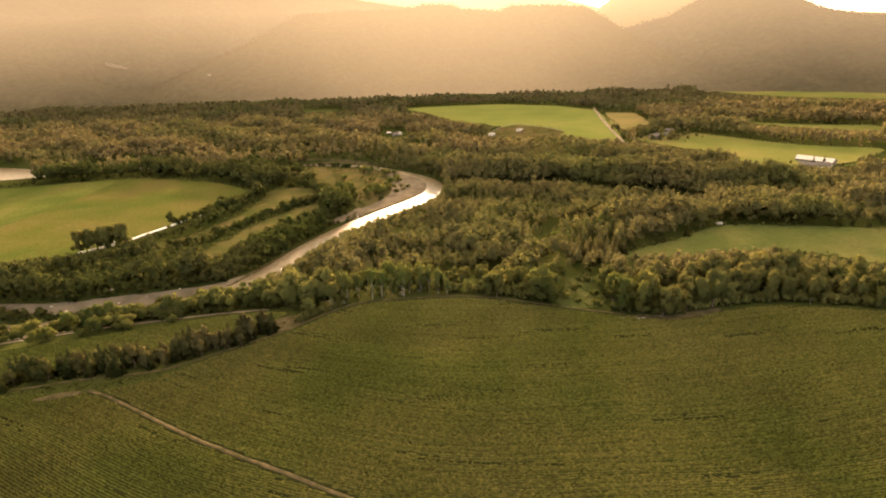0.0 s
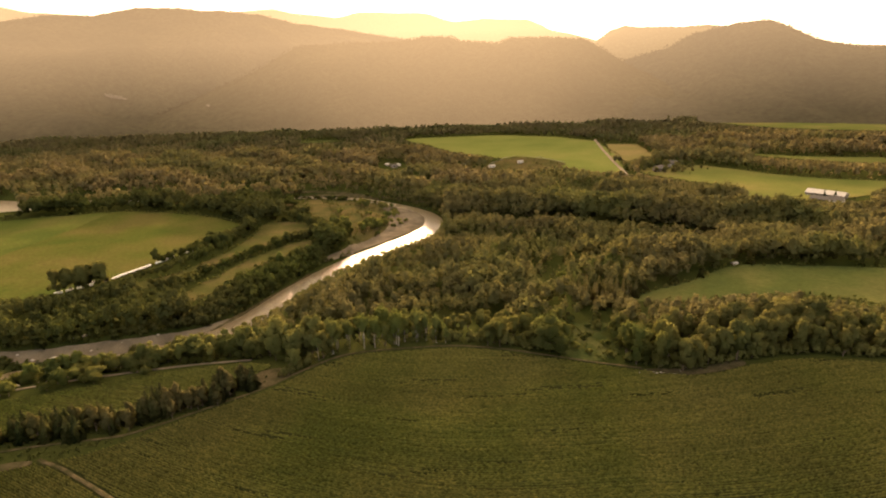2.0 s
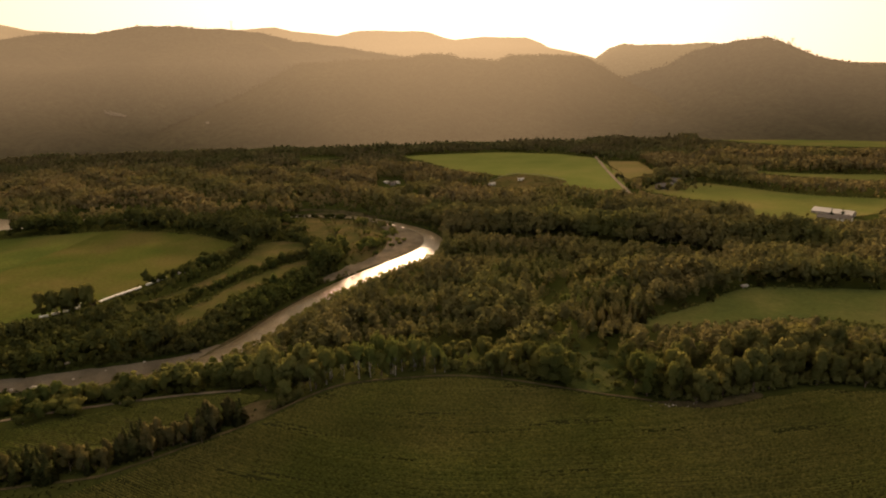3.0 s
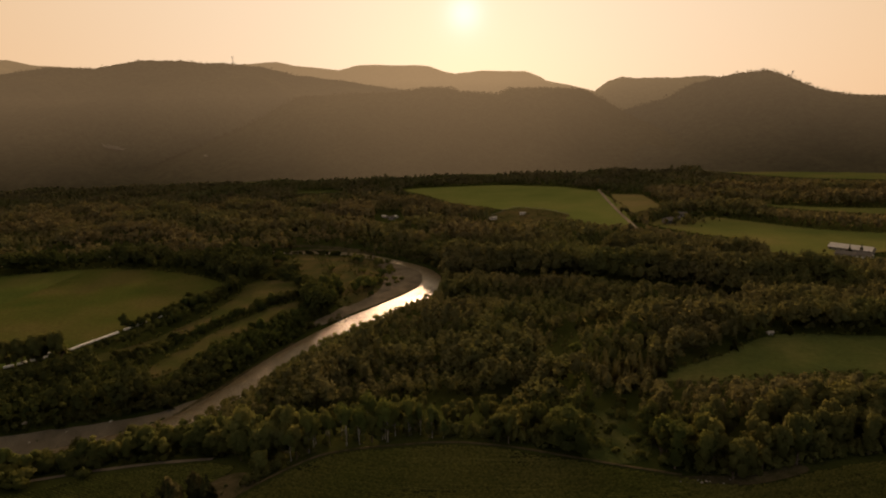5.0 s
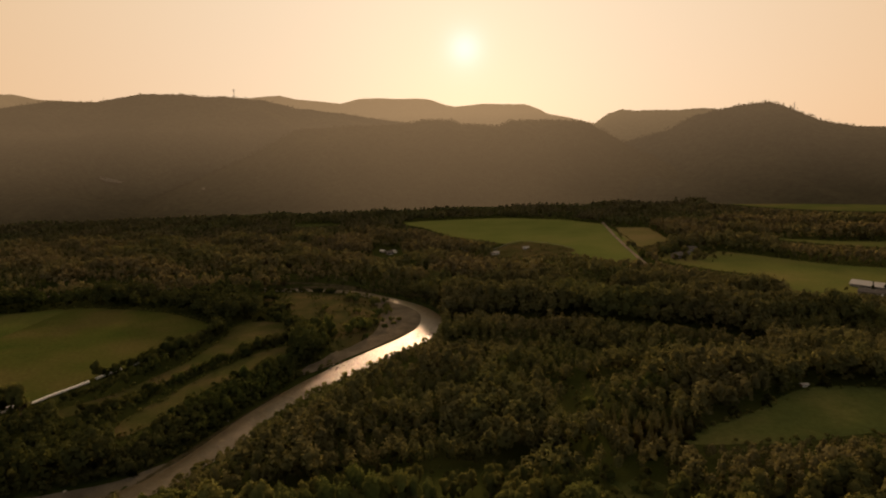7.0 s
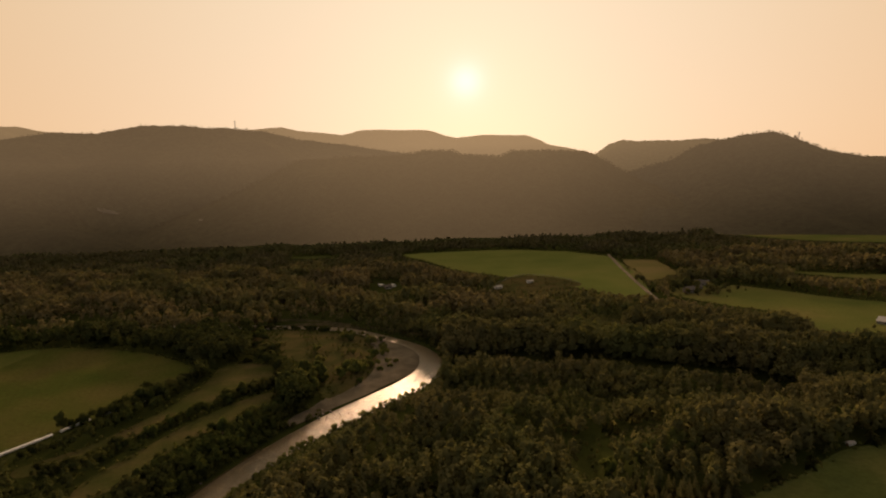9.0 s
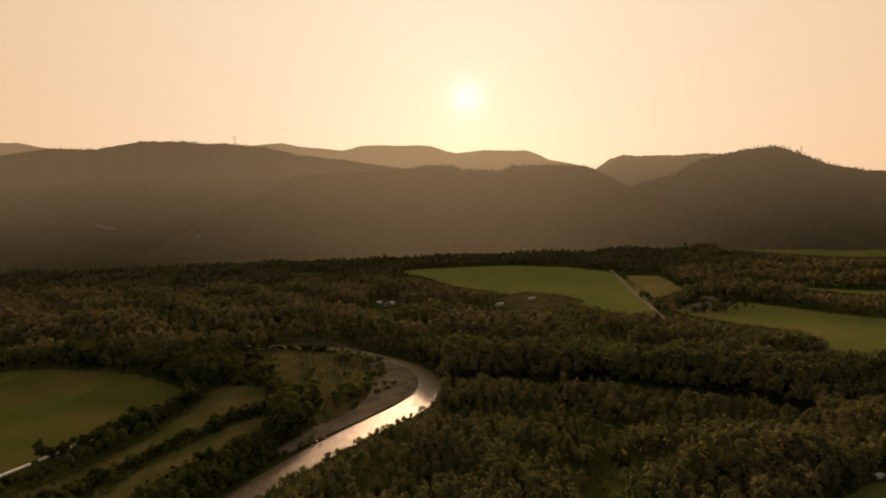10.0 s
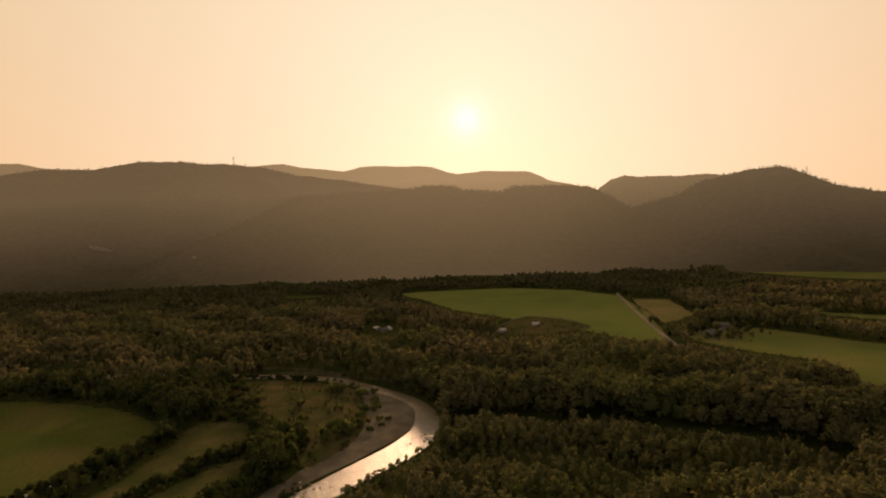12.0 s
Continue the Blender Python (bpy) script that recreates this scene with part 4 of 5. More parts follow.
# thicket between the far bank and the woods
q = np.stack([np.interp(np.arange(20, 66, 0.06), np.arange(len(RIVER)), RIVER[:, k]) for k in range(3)], 1)
d = np.gradient(q[:, :2], axis=0)
d /= np.linalg.norm(d, axis=1)[:, None]
off = q[:, 2] + bank_rng.uniform(1.0, 17, len(q))
qx, qy = q[:, 0] - d[:, 1] * off, q[:, 1] + d[:, 0] * off
ok = ~(inside(GRAVEL_BEND, qx, qy) | inside(GRAVEL_LOW, qx, qy) | inside(FIELD_STRIP, qx, qy)) & (to_line(RIVER, qx, qy)[0] > 8.5)
qx, qy = qx[ok], qy[ok]
plant_woods("bank_thicket", np.c_[qx, qy, ground_z(qx, qy) - 0.2], bank_rng.uniform(2.0, 5.5, len(qx)), np.full(len(qx), "broad"), 26, 0.13, M_DARK_LEAF, "dark thicket between the river bank and the woods", 80, "scrub")

# rough margins of the fields
margin_rng = np.random.RandomState(77)
ring = []
for poly in (FIELD_HAY, FIELD_SMALL, FIELD_STRIP, FIELD_CORN, FIELD_EAST, FIELD_FAR, FIELD_FAR_SMALL, FIELD_STRIP_EAST):
    loop = np.vstack([poly, poly[:1]])
    run = np.concatenate([[0], np.cumsum(np.hypot(*np.diff(loop, axis=0).T))])
    d = np.arange(0, run[-1], 1.9)
    d = d[waves(d, d * 0, 60, 78) + margin_rng.normal(scale=0.5, size=len(d)) > -0.4]
    ring.append(np.stack([np.interp(d, run, loop[:, 0]), np.interp(d, run, loop[:, 1])], 1))
ring = np.concatenate(ring) + margin_rng.normal(scale=1.3, size=(sum(map(len, ring)), 2))
ring = ring[(to_line(FAR_ROAD, ring[:, 0], ring[:, 1])[0] > 3.5) & (ring[:, 0] > -330)]
plant_woods("field_margin_scrub", np.c_[ring, ground_z(ring[:, 0], ring[:, 1]) - 0.15], margin_rng.uniform(0.5, 2.4, len(ring)), np.full(len(ring), "broad"), 22, 0.16, M_LEAF, "tall weeds and low bushes along the field margins", 79, "scrub")

tuft_rng = np.random.RandomState(70)
qx, qy = jitter(40, 70, 196, 240, 1.5, tuft_rng)
ok = inside(CLEARING, qx, qy) & (waves(qx, qy, 14, 71) + tuft_rng.normal(scale=0.5, size=len(qx)) > 0.1)
qx, qy = qx[ok], qy[ok]
plant_woods("clearing_scrub", np.c_[qx, qy, ground_z(qx, qy) - 0.1], tuft_rng.uniform(0.4, 1.3, len(qx)), np.full(len(qx), "broad"), 20, 0.17, M_LEAF, "tall grass and low scrub in the clearing", 72, "scrub")


# ---- crop in rows ----
def row_bend(x):
    """How far the rows of the crop swing north at x."""
    k = np.linspace(-400, 400, 161)
    slope = np.interp(k, [-400, -90, -40, 0, 35, 120, 400], [-0.55, -0.55, -0.4, -0.14, 0.0, 0.16, 0.2])
    return np.interp(x, k, np.cumsum(slope) * 5.0)


def plant_crop(name, poly, x0, x1, y0, y1, spacing, gap, tall, label, seed, near=True, leaf_mat=M_CROP):
    """Rows of leafy plants: a ragged hedge of foliage for each row, with single leaves standing out of it."""
    rng = np.random.RandomState(seed)
    cs, xs = np.arange(math.floor((y0 - 60) / spacing), math.ceil((y1 + 260) / spacing)) * spacing, np.arange(x0, x1, gap)
    x, c = np.meshgrid(xs, cs)
    x, c = x + rng.uniform(-0.12, 0.12, x.shape), c + rng.normal(scale=0.05, size=x.shape)
    y = c + row_bend(x)
    inner = (y > (78 if near else 79)) & (np.abs(x) < 30 + 0.86 * y - (0 if near else 1.5))
    keep = ((y > y0) & (y < y1) & (inner if near else ~inner)).ravel()
    ok = np.zeros(x.size, bool)
    fx, fy = x.ravel()[keep], y.ravel()[keep]
    ok[keep] = inside(poly, fx, fy) & (to_line(FARM_TRACK, fx, fy)[0] > 1.2) & (to_line(EDGE_TRACK, fx, fy)[0] > 1.6) & ~inside(BARE_PATCH, fx, fy)
    streak = np.zeros(x.size)
    fc = c.ravel()[keep]
    streak[keep] = waves(fx * 0.07, fc, 7, seed + 4) + 0.6 * waves(fx * 0.12, fc, 3.2, seed + 5) + 0.5 * waves(fx, fy, 45, seed + 8)
    ok &= (streak > -1.0) | (rng.rand(x.size) < 0.7)
    h = tall * rng.uniform(0.6, 1.3, x.size) * (1 + 0.45 * np.clip(streak, -1.5, 0.7))
    z = np.zeros(x.size)
    z[keep] = ground_z(fx, fy) + 0.06
    px, py = x.ravel(), y.ravel()
    w = spacing * rng.uniform(0.28, 0.44, (2, x.size))
    side = rng.uniform(-0.2, 0.2, x.size) * spacing
    verts = np.stack([np.stack([px, py - w[0], z], 1), np.stack([px, py + side, z + h], 1), np.stack([px, py + w[1], z], 1)], 1).reshape(-1, 3)
    k = (np.arange(len(cs))[:, None] * len(xs) + np.arange(len(xs) - 1)[None, :]).ravel()
    k = k[ok[k] & ok[k + 1]]
    faces = np.concatenate([np.stack([k * 3 + j, (k + 1) * 3 + j, (k + 1) * 3 + j + 1, k * 3 + j + 1], 1) for j in (0, 1)])
    used, faces = np.unique(faces, return_inverse=True)
    verts, faces = verts[used], faces.reshape(-1, 4)
    i = np.where(ok & (rng.rand(x.size) < 0.4))[0]
    m = len(i)
    bend = rng.uniform(0, 6.283, m)
    dx, dy, r, tip = np.cos(bend), np.sin(bend), tall * rng.uniform(0.22, 0.5, m), h[i] * rng.uniform(0.85, 1.2, m)
    lx, ly, lz = px[i] + rng.uniform(-0.2, 0.2, m), py[i] + side[i], z[i]
    leaf = np.stack([np.stack([lx - dy * r * 0.25, ly + dx * r * 0.25, lz + h[i] * 0.5], 1), np.stack([lx + dy * r * 0.25, ly - dx * r * 0.25, lz + h[i] * 0.5], 1),
                     np.stack([lx + dx * r + dy * r * 0.4, ly + dy * r - dx * r * 0.4, lz + tip], 1), np.stack([lx + dx * r - dy * r * 0.4, ly + dy * r + dx * r * 0.4, lz + tip * 0.92], 1)], 1).reshape(-1, 3)
    faces = np.concatenate([faces, np.arange(m * 4).reshape(-1, 4) + len(verts)])
    return tagged(new(name, mesh_np(name, np.concatenate([verts, leaf]), faces, leaf_mat)), label, "crop", kind="stuff")


plant_crop("crop_rows", crop_poly, -200, 230, 78, 215, 0.86, 0.42, 0.58, "leafy green crop in long curved rows", 71)
plant_crop("outer_crop_rows", crop_poly, -190, 190, -60, 200, 0.86, 1.5, 0.58, "leafy green crop in rows on the wide field", 73, False)
for x0, x1 in ((-300, -190), (190, 300)):
    plant_crop("outer_crop_rows", crop_poly, x0, x1, -60, 200, 1.72, 3.0, 0.6, "leafy green crop in rows on the wide field", 74, False)
plant_crop("low_crop_rows", LOW_FIELD, -215, -60, 150, 215, 1.0, 0.45, 0.45, "young green crop in rows below the terrace", 72, leaf_mat=M_LOW_CROP)


# ---- single trees ----
def make_tree(name, kind, tall, seed, leaf_mat, bark_mat, label, category, group, leaves=700, size=0.5, spread=1.0, base=0.28):
    """A tree of its own: trunk, limbs and a crown of many leaf clumps."""
    rng = np.random.RandomState(seed)
    ob = new(name)
    if kind == "conifer":
        v, f = tufts(rng, leaves, 1.0, 0.2 * spread, size / tall)
        tv, tf = bole(rng, 0.016, 0.003, 0.97, 6, 4, 0.004)
    elif kind == "bush":
        lobes = [(rng.normal(scale=0.3), rng.normal(scale=0.3), rng.uniform(0.3, 0.65), rng.uniform(0.22, 0.34), rng.uniform(0.22, 0.34), rng.uniform(0.24, 0.33)) for k in range(7)]
        v, f = stack(leaf_cloud(rng, lobes, leaves, size / tall), hearts(lobes, 0.8))
        tv, tf = bole(rng, 0.03, 0.012, 0.4, 5, 3, 0.02)
    else:
        lobes = broad_lobes(rng, spread=spread, base=base, n=11)
        v, f = stack(leaf_cloud(rng, lobes, leaves, size / tall), hearts(lobes, 0.8))
        tv, tf = bole(rng, 0.017, 0.006, base + 0.45, 7, 5, 0.006)
    part_mesh("trunk", mesh_np("trunk", tv * tall, tf, bark_mat, True), ob)
    if kind == "broad":
        for k in range(3):
            lv, lf = limbs(rng, 1, base * 0.85 + 0.06 * k, 0.3 * spread, 0.008)
            part_mesh("limb", mesh_np("limb", lv * tall, lf, bark_mat, True), ob)
    part_mesh("crown", mesh_np("crown", v * tall, f, leaf_mat, normals=crown_normals(v, 0.35 if kind == "bush" else 0.5)), ob)
    return tagged(ob, label, category, group)


class Stand:
    """Trees of one look: a few built ones, then copies."""
    def __init__(self, variants):
        self.variants, self.used = variants, 0

    def plant(self, x, y, scale, turn, sink=0.15):
        m = Matrix.LocRotScale((x, y, float(ground_z(x, y)) - sink), Euler((0, 0, turn)), (scale, scale, scale))
        k = self.used % len(self.variants)
        self.used += 1
        if self.used <= len(self.variants):
            self.variants[k].matrix_basis = m
        else:
            copy_thing(self.variants[k], m)


EDGE_GROUP, BANK_GROUP, GROVE_GROUP = "trees along the crop field", "trees on the river bank", "grove below the terrace"
edge_broad = Stand([make_tree("broadleaf_tree", "broad", 14, 200 + k, M_LEAF, M_BARK, "tall rounded broadleaf tree at the wood's edge", "tree", EDGE_GROUP, leaves=360, size=0.56, spread=0.68 + 0.1 * k, base=0.06) for k in range(4)])
edge_birch = Stand([make_tree("birch_tree", "broad", 14, 220 + k, M_LEAF_LIGHT, M_BIRCH_BARK, "slender birch with a white trunk at the field edge", "tree", EDGE_GROUP, leaves=340, size=0.55, spread=0.66, base=0.34) for k in range(3)])
bank_tree = Stand([make_tree("alder_tree", "broad", 9, 240 + k, M_LEAF_LIGHT, M_BARK, "light green bushy tree on the river bank", "tree", BANK_GROUP, leaves=460, size=0.46, spread=0.95, base=0.06) for k in range(3)])
bank_bush = Stand([make_tree("willow_bush", "bush", 5, 260 + k, M_LEAF, M_BARK, "low rounded green bush on the river bank", "bush", BANK_GROUP, leaves=420, size=0.42) for k in range(3)])
grove_conifer = Stand([make_tree("spruce_tree", "conifer", 10, 280 + k, M_NEEDLE, M_BARK, "dark spruce in a row below the field", "tree", GROVE_GROUP, leaves=320, size=0.82, spread=1.3) for k in range(3)])
grove_broad = Stand([make_tree("aspen_tree", "broad", 9, 300 + k, M_GROVE, M_BARK, "thin brownish young broadleaf tree in the grove", "tree", GROVE_GROUP, leaves=300, size=0.46, spread=0.66, base=0.16) for k in range(3)])


def share_ok(x, y):
    return not (inside(CLEARING, [x], [y])[0] or inside(FIELD_CORN, [x], [y])[0])


# shrubs along the wood's edge and under the first trees
rng = np.random.RandomState(17)
ex = np.concatenate([rng.uniform(-58, 45, 260), rng.uniform(62, 168, 260)])
ey = np.interp(ex, CROP_EDGE[:, 0], CROP_EDGE[:, 1]) + 4.0 + rng.uniform(0, 5, len(ex)) ** 1.0
shrub_ok = ~inside(CLEARING, ex, ey) & ~((ex > -46) & (ex < -2) & (rng.rand(len(ex)) < 0.8))
ex, ey = ex[shrub_ok], ey[shrub_ok]
plant_woods("edge_shrubs", np.c_[ex, ey, ground_z(ex, ey) - 0.4], rng.uniform(2.0, 5.0, len(ex)), np.full(len(ex), "broad"), 44, 0.11, M_LEAF, "low green shrubs along the edge of the wood", 9, "shrubs")
rng = np.random.RandomState(7)
for (x, y, z), h in zip(near_pts[single], near_h[single]):
    turn = rng.uniform(0, 6.283)
    if x < -58 and y < np.interp(x, [-230, -165, -130, -91, -64], [168, 190, 202, 214, 207]) + 1.5:
        continue
    if x < -58 and to_line(RIVER_ROAD, [x], [y])[0][0] < 3:
        continue
    if x > -50:
        h *= 0.86 if x < 60 else 1.12
    if x < -108:
        h = min(h, rng.uniform(4.0, 6.5))
    if x < -50 and y < 236:
        if h < 7:
            bank_bush.plant(x, y, max(0.7, h / 5), turn)
        else:
            bank_tree.plant(x, y, h / 11, turn)
    elif -48 < x < 2 and y < 226 and rng.rand() < 0.4:
        edge_birch.plant(x, y, h / 14, turn)
    else:
        edge_broad.plant(x, y, h / 14, turn)
        if share_ok(x + 2.6, y + 2.2):
            edge_broad.plant(x + 2.6 + rng.uniform(-0.6, 0.6), y + 2.2, h / 14 * rng.uniform(0.75, 0.95), turn + 2)
for k in range(13):
    x = -45 + 3.4 * k + rng.uniform(-1.7, 1.7)
    edge_birch.plant(x, float(np.interp(x, CROP_EDGE[:, 0], CROP_EDGE[:, 1])) + rng.uniform(4.5, 8), rng.uniform(0.8, 1.05), rng.uniform(0, 6.283))
grove = smooth_line([(-165, 153), (-145, 158), (-128, 163), (-111, 165), (-95, 170), (-80, 179), (-71, 187)], False, 5)
for k in range(190):
    p = grove[rng.randint(len(grove))] + rng.normal(scale=(2.5, 2.2))
    (grove_conifer if rng.rand() < 0.42 else grove_broad).plant(p[0], p[1] - 0.3, rng.uniform(0.65, 1.08), rng.uniform(0, 6.283))

vx, vy = jitter(-180, -62, 146, 200, 1.7, rng)
foot = np.interp(vx, CROP_EDGE[:, 0], CROP_EDGE[:, 1])
ok = (vy > foot + 1.2) & (vy < foot + 13) & ~inside(LOW_FIELD, vx, vy) & (to_line(EDGE_TRACK, vx, vy)[0] > 1.6) & (to_line(FARM_TRACK, vx, vy)[0] > 1.6)
vx, vy = vx[ok], vy[ok]
plant_woods("verge_scrub", np.c_[vx, vy, ground_z(vx, vy) - 0.1], rng.uniform(0.35, 1.3, len(vx)), np.full(len(vx), "broad"), 12, 0.2, M_DARK_LEAF, "rough grass and weeds on the field verge", 91, "scrub")
# bushes and small trees on the near bank of the river, below the low field
for k in range(24):
    x = rng.uniform(-200, -150)
    y = np.interp(x, [-200, -165, -138, -112], [191.5, 204.5, 214, 220]) + rng.uniform(0, 3.5)
    bank_bush.plant(x, y, rng.uniform(0.45, 0.8), rng.uniform(0, 6.283))
for k in range(34):
    x = rng.uniform(-156, -110)
    y = np.interp(x, [-200, -165, -138, -112], [192, 205, 214, 220]) + rng.uniform(-0.5, 5.0)
    bank_tree.plant(x, y, rng.uniform(0.55, 1.0) * (0.75 if -130 < x < -118 else 1.0), rng.uniform(0, 6.283))
for k in range(34):
    x = rng.uniform(-110, -56)
    y = np.interp(x, [-112, -90, -60], [220, 219, 214]) + rng.uniform(0, 12)
    bank_tree.plant(x, y, rng.uniform(0.65, 1.0), rng.uniform(0, 6.283))
# a pale young stand beside the clearing, and the hedge behind the enclosed field
larch = Stand([make_tree("larch_tree", "conifer", 9, 460 + k, M_HAZY_POPLAR, M_BARK, "pale grey-green young larch in a small stand", "tree", "larch stand", 260, 0.6, 1.3) for k in range(3)])
lx, ly = jitter(54, 86, 241, 270, 4.2, rng)
for x, y in zip(lx, ly):
    if inside(LARCH_STAND, [x], [y])[0]:
        larch.plant(x, y, rng.uniform(0.75, 1.15), rng.uniform(0, 6.283))
hedge_tree = Stand([make_tree("willow_tree", "broad", 11, 470 + k, M_LEAF_LIGHT, M_BARK, "light green rounded tree behind the enclosed field", "tree", "hedge behind the enclosed field", 330, 0.55, 1.2, 0.06) for k in range(3)])
hedge_line = smooth_line([(60, 284), (80, 287), (96, 294), (122, 302), (147, 305), (194, 307), (240, 302)], False, 8)
for k in range(64):
    p = hedge_line[rng.randint(len(hedge_line))] + rng.normal(scale=(2.5, 2.5))
    hedge_tree.plant(p[0], max(p[1], float(np.interp(p[0], [81, 117, 148, 190, 230], [256, 278, 294, 292, 284]))), rng.uniform(0.7, 1.1), rng.uniform(0, 6.283))
# a few trees that stand out by themselves
big_maple = make_tree("maple_tree", "broad", 16, 401, M_LEAF, M_BARK, "broad round maple standing forward at the field edge", "tree", "", 1500, 0.5, 1.35, 0.1)
big_maple.matrix_basis = pose(37, 205, float(ground_z(37, 205)) - 0.2, 0, 0, 40)
bright_poplar = make_tree("young_poplar", "broad", 14, 403, M_LEAF_LIGHT, M_BARK, "slender light green poplar above the darker woods", "tree", "", 420, 0.5, 0.55, 0.1)
bright_poplar.matrix_basis = pose(30, 333, float(ground_z(30, 333)) - 0.2, 0, 0, 0)
field_tree = make_tree("oak_tree", "broad", 11, 402, M_LEAF, M_BARK, "dark lone tree beside the wrapped bales", "tree", "", 700, 0.5, 0.8, 0.12)
field_tree.matrix_basis = pose(-172, 352, float(ground_z(-172, 352)) - 0.2, 0, 0, 0)
elm = Stand([make_tree("elm_tree", "broad", 13, 410 + k, M_LEAF, M_BARK, "tall open-crowned tree at the hay field corner", "tree", "trees at the hay field corner", 460, 0.5, 0.8, 0.2) for k in range(3)])
for x, y in ((-204, 306), (-199, 309), (-195, 305), (-191, 308), (-187, 305), (-183, 308), (-178, 306)):
    elm.plant(x, y, rng.uniform(1.05, 1.3), rng.uniform(0, 6.283))
hedge_bush = Stand([make_tree("hawthorn_bush", "bush", 4.5, 420 + k, M_DARK_LEAF, M_BARK, "dark rounded hedge bush beside a field", "bush", "hedge bushes", 300, 0.4) for k in range(3)])
for x, y, k in ((-167, 362, 1.2), (-164, 368, 1.4), (-160, 374, 1.5), (-155, 380, 1.3), (-151, 385, 1.5), (-147, 392, 1.6), (-144, 399, 1.5), (-170, 357, 0.8), (-174, 312, 1.0)):
    hedge_bush.plant(x, y, k, rng.uniform(0, 6.283))
for line, count, low, high, mix_in in ((smooth_line([(-155, 372), (-148, 392), (-142, 408), (-138, 424)]), 22, 0.7, 1.3, 0.0),
                                       (smooth_line([(-174, 326), (-164, 348), (-154, 368)]), 16, 0.3, 0.6, 0.0),
                                       (smooth_line([(-151, 311), (-138, 326), (-126, 348), (-113, 373), (-101, 396), (-89, 411)]), 52, 0.45, 1.05, 0.1),
                                       (smooth_line([(-112, 290), (-103, 318), (-90, 350), (-78, 374), (-72, 390)]), 46, 0.6, 1.2, 0.4)):
    for k in range(count):
        p = line[rng.randint(len(line))] + rng.normal(scale=(1.5, 1.5))
        if rng.rand() < mix_in:
            bank_tree.plant(p[0], p[1], rng.uniform(0.45, 0.72), rng.uniform(0, 6.283))
        else:
            hedge_bush.plant(p[0], p[1], rng.uniform(low, high), rng.uniform(0, 6.283))
for k in range(26):
    bank_tree.plant(rng.uniform(-84, -64), rng.uniform(388, 414), rng.uniform(0.7, 1.15), rng.uniform(0, 6.283))
meadow_side = smooth_line([(-70, 384), (-73, 392), (-81, 412), (-91, 432), (-105, 458), (-121, 490), (-129, 520)], False, 8)
for k in range(34):
    p = meadow_side[rng.randint(len(meadow_side))] + rng.normal(scale=(1.6, 1.6))
    hedge_bush.plant(p[0], p[1], rng.uniform(0.5, 1.5), rng.uniform(0, 6.283))
upper_bank = smooth_line([(-84, 533), (-104, 543), (-130, 550), (-185, 556)], False, 8)
for k in range(36):
    p = upper_bank[rng.randint(len(upper_bank))] + rng.normal(scale=(1.5, 1.0))
    hedge_bush.plant(p[0], p[1], rng.uniform(0.3, 0.8), rng.uniform(0, 6.283))
bar_bush = Stand([make_tree("osier_bush", "bush", 3, 430 + k, M_LEAF_LIGHT, M_BARK, "small green bush on the gravel bar", "bush", "bushes on the gravel bar", 160, 0.32) for k in range(2)])
for x, y, k in ((-41, 448, 1.6), (-45, 435, 1.7), (-34, 462, 1.0), (-31, 446, 0.7), (-35, 471, 1.1), (-26, 447, 0.6), (-29, 438, 0.6), (-34, 430, 0.7), (-55, 459, 0.9), (-50, 424, 1.8), (-52, 416, 1.7), (-46, 424, 1.5), (-38, 436, 1.2),
                (-40, 455, 1.2), (-37, 480, 1.0), (-46, 489, 1.4), (-60, 500, 1.5), (-66, 503, 1.3), (-80, 470, 1.0), (-72, 440, 1.2), (-44, 410, 0.8), (-40, 500, 0.8)):
    bar_bush.plant(x, y, k, rng.uniform(0, 6.283))
clearing_bush = Stand([make_tree("juniper_bush", "bush", 2.5, 440, M_LEAF, M_BARK, "small green bush in the clearing", "bush", "bushes in the clearing", 160, 0.3)])
for x, y, k in ((49, 221, 1.3), (52, 213, 0.8), (58, 207, 1.0), (63, 206, 0.9), (50, 233, 1.1), (56, 226, 0.7), (61, 224, 1.2), (46, 206, 1.0), (51, 202, 0.7), (44, 212, 1.4), (65, 214, 1.5), (57, 200, 0.8), (55, 218, 0.6), (62, 230, 1.3)):
    clearing_bush.plant(x, y, k, rng.uniform(0, 6.283))


# ---- buildings and other things ----
def plain_build(colour, rough, grain=6.0, vary=0.15, metal=0.0):
    def build(n, l):
        g = n.new("ShaderNodeNewGeometry")
        f = noise_tex(n, l, grain, 4.0, g.outputs["Position"], 0.7)
        b = noise_tex(n, l, grain * 0.12, 3.0, g.outputs["Position"])
        lo, hi = tuple(c * (1 - vary) for c in colour), tuple(min(0.9, c * (1 + vary)) for c in colour)
        col = mix(n, l, 0.5, ramp(n, l, f, [(0.3, lo), (0.7, hi)]), ramp(n, l, b, [(0.35, lo), (0.65, hi)]))
        return principled(n, l, col, rough, metal, f, 0.3, 0.02), None
    return build


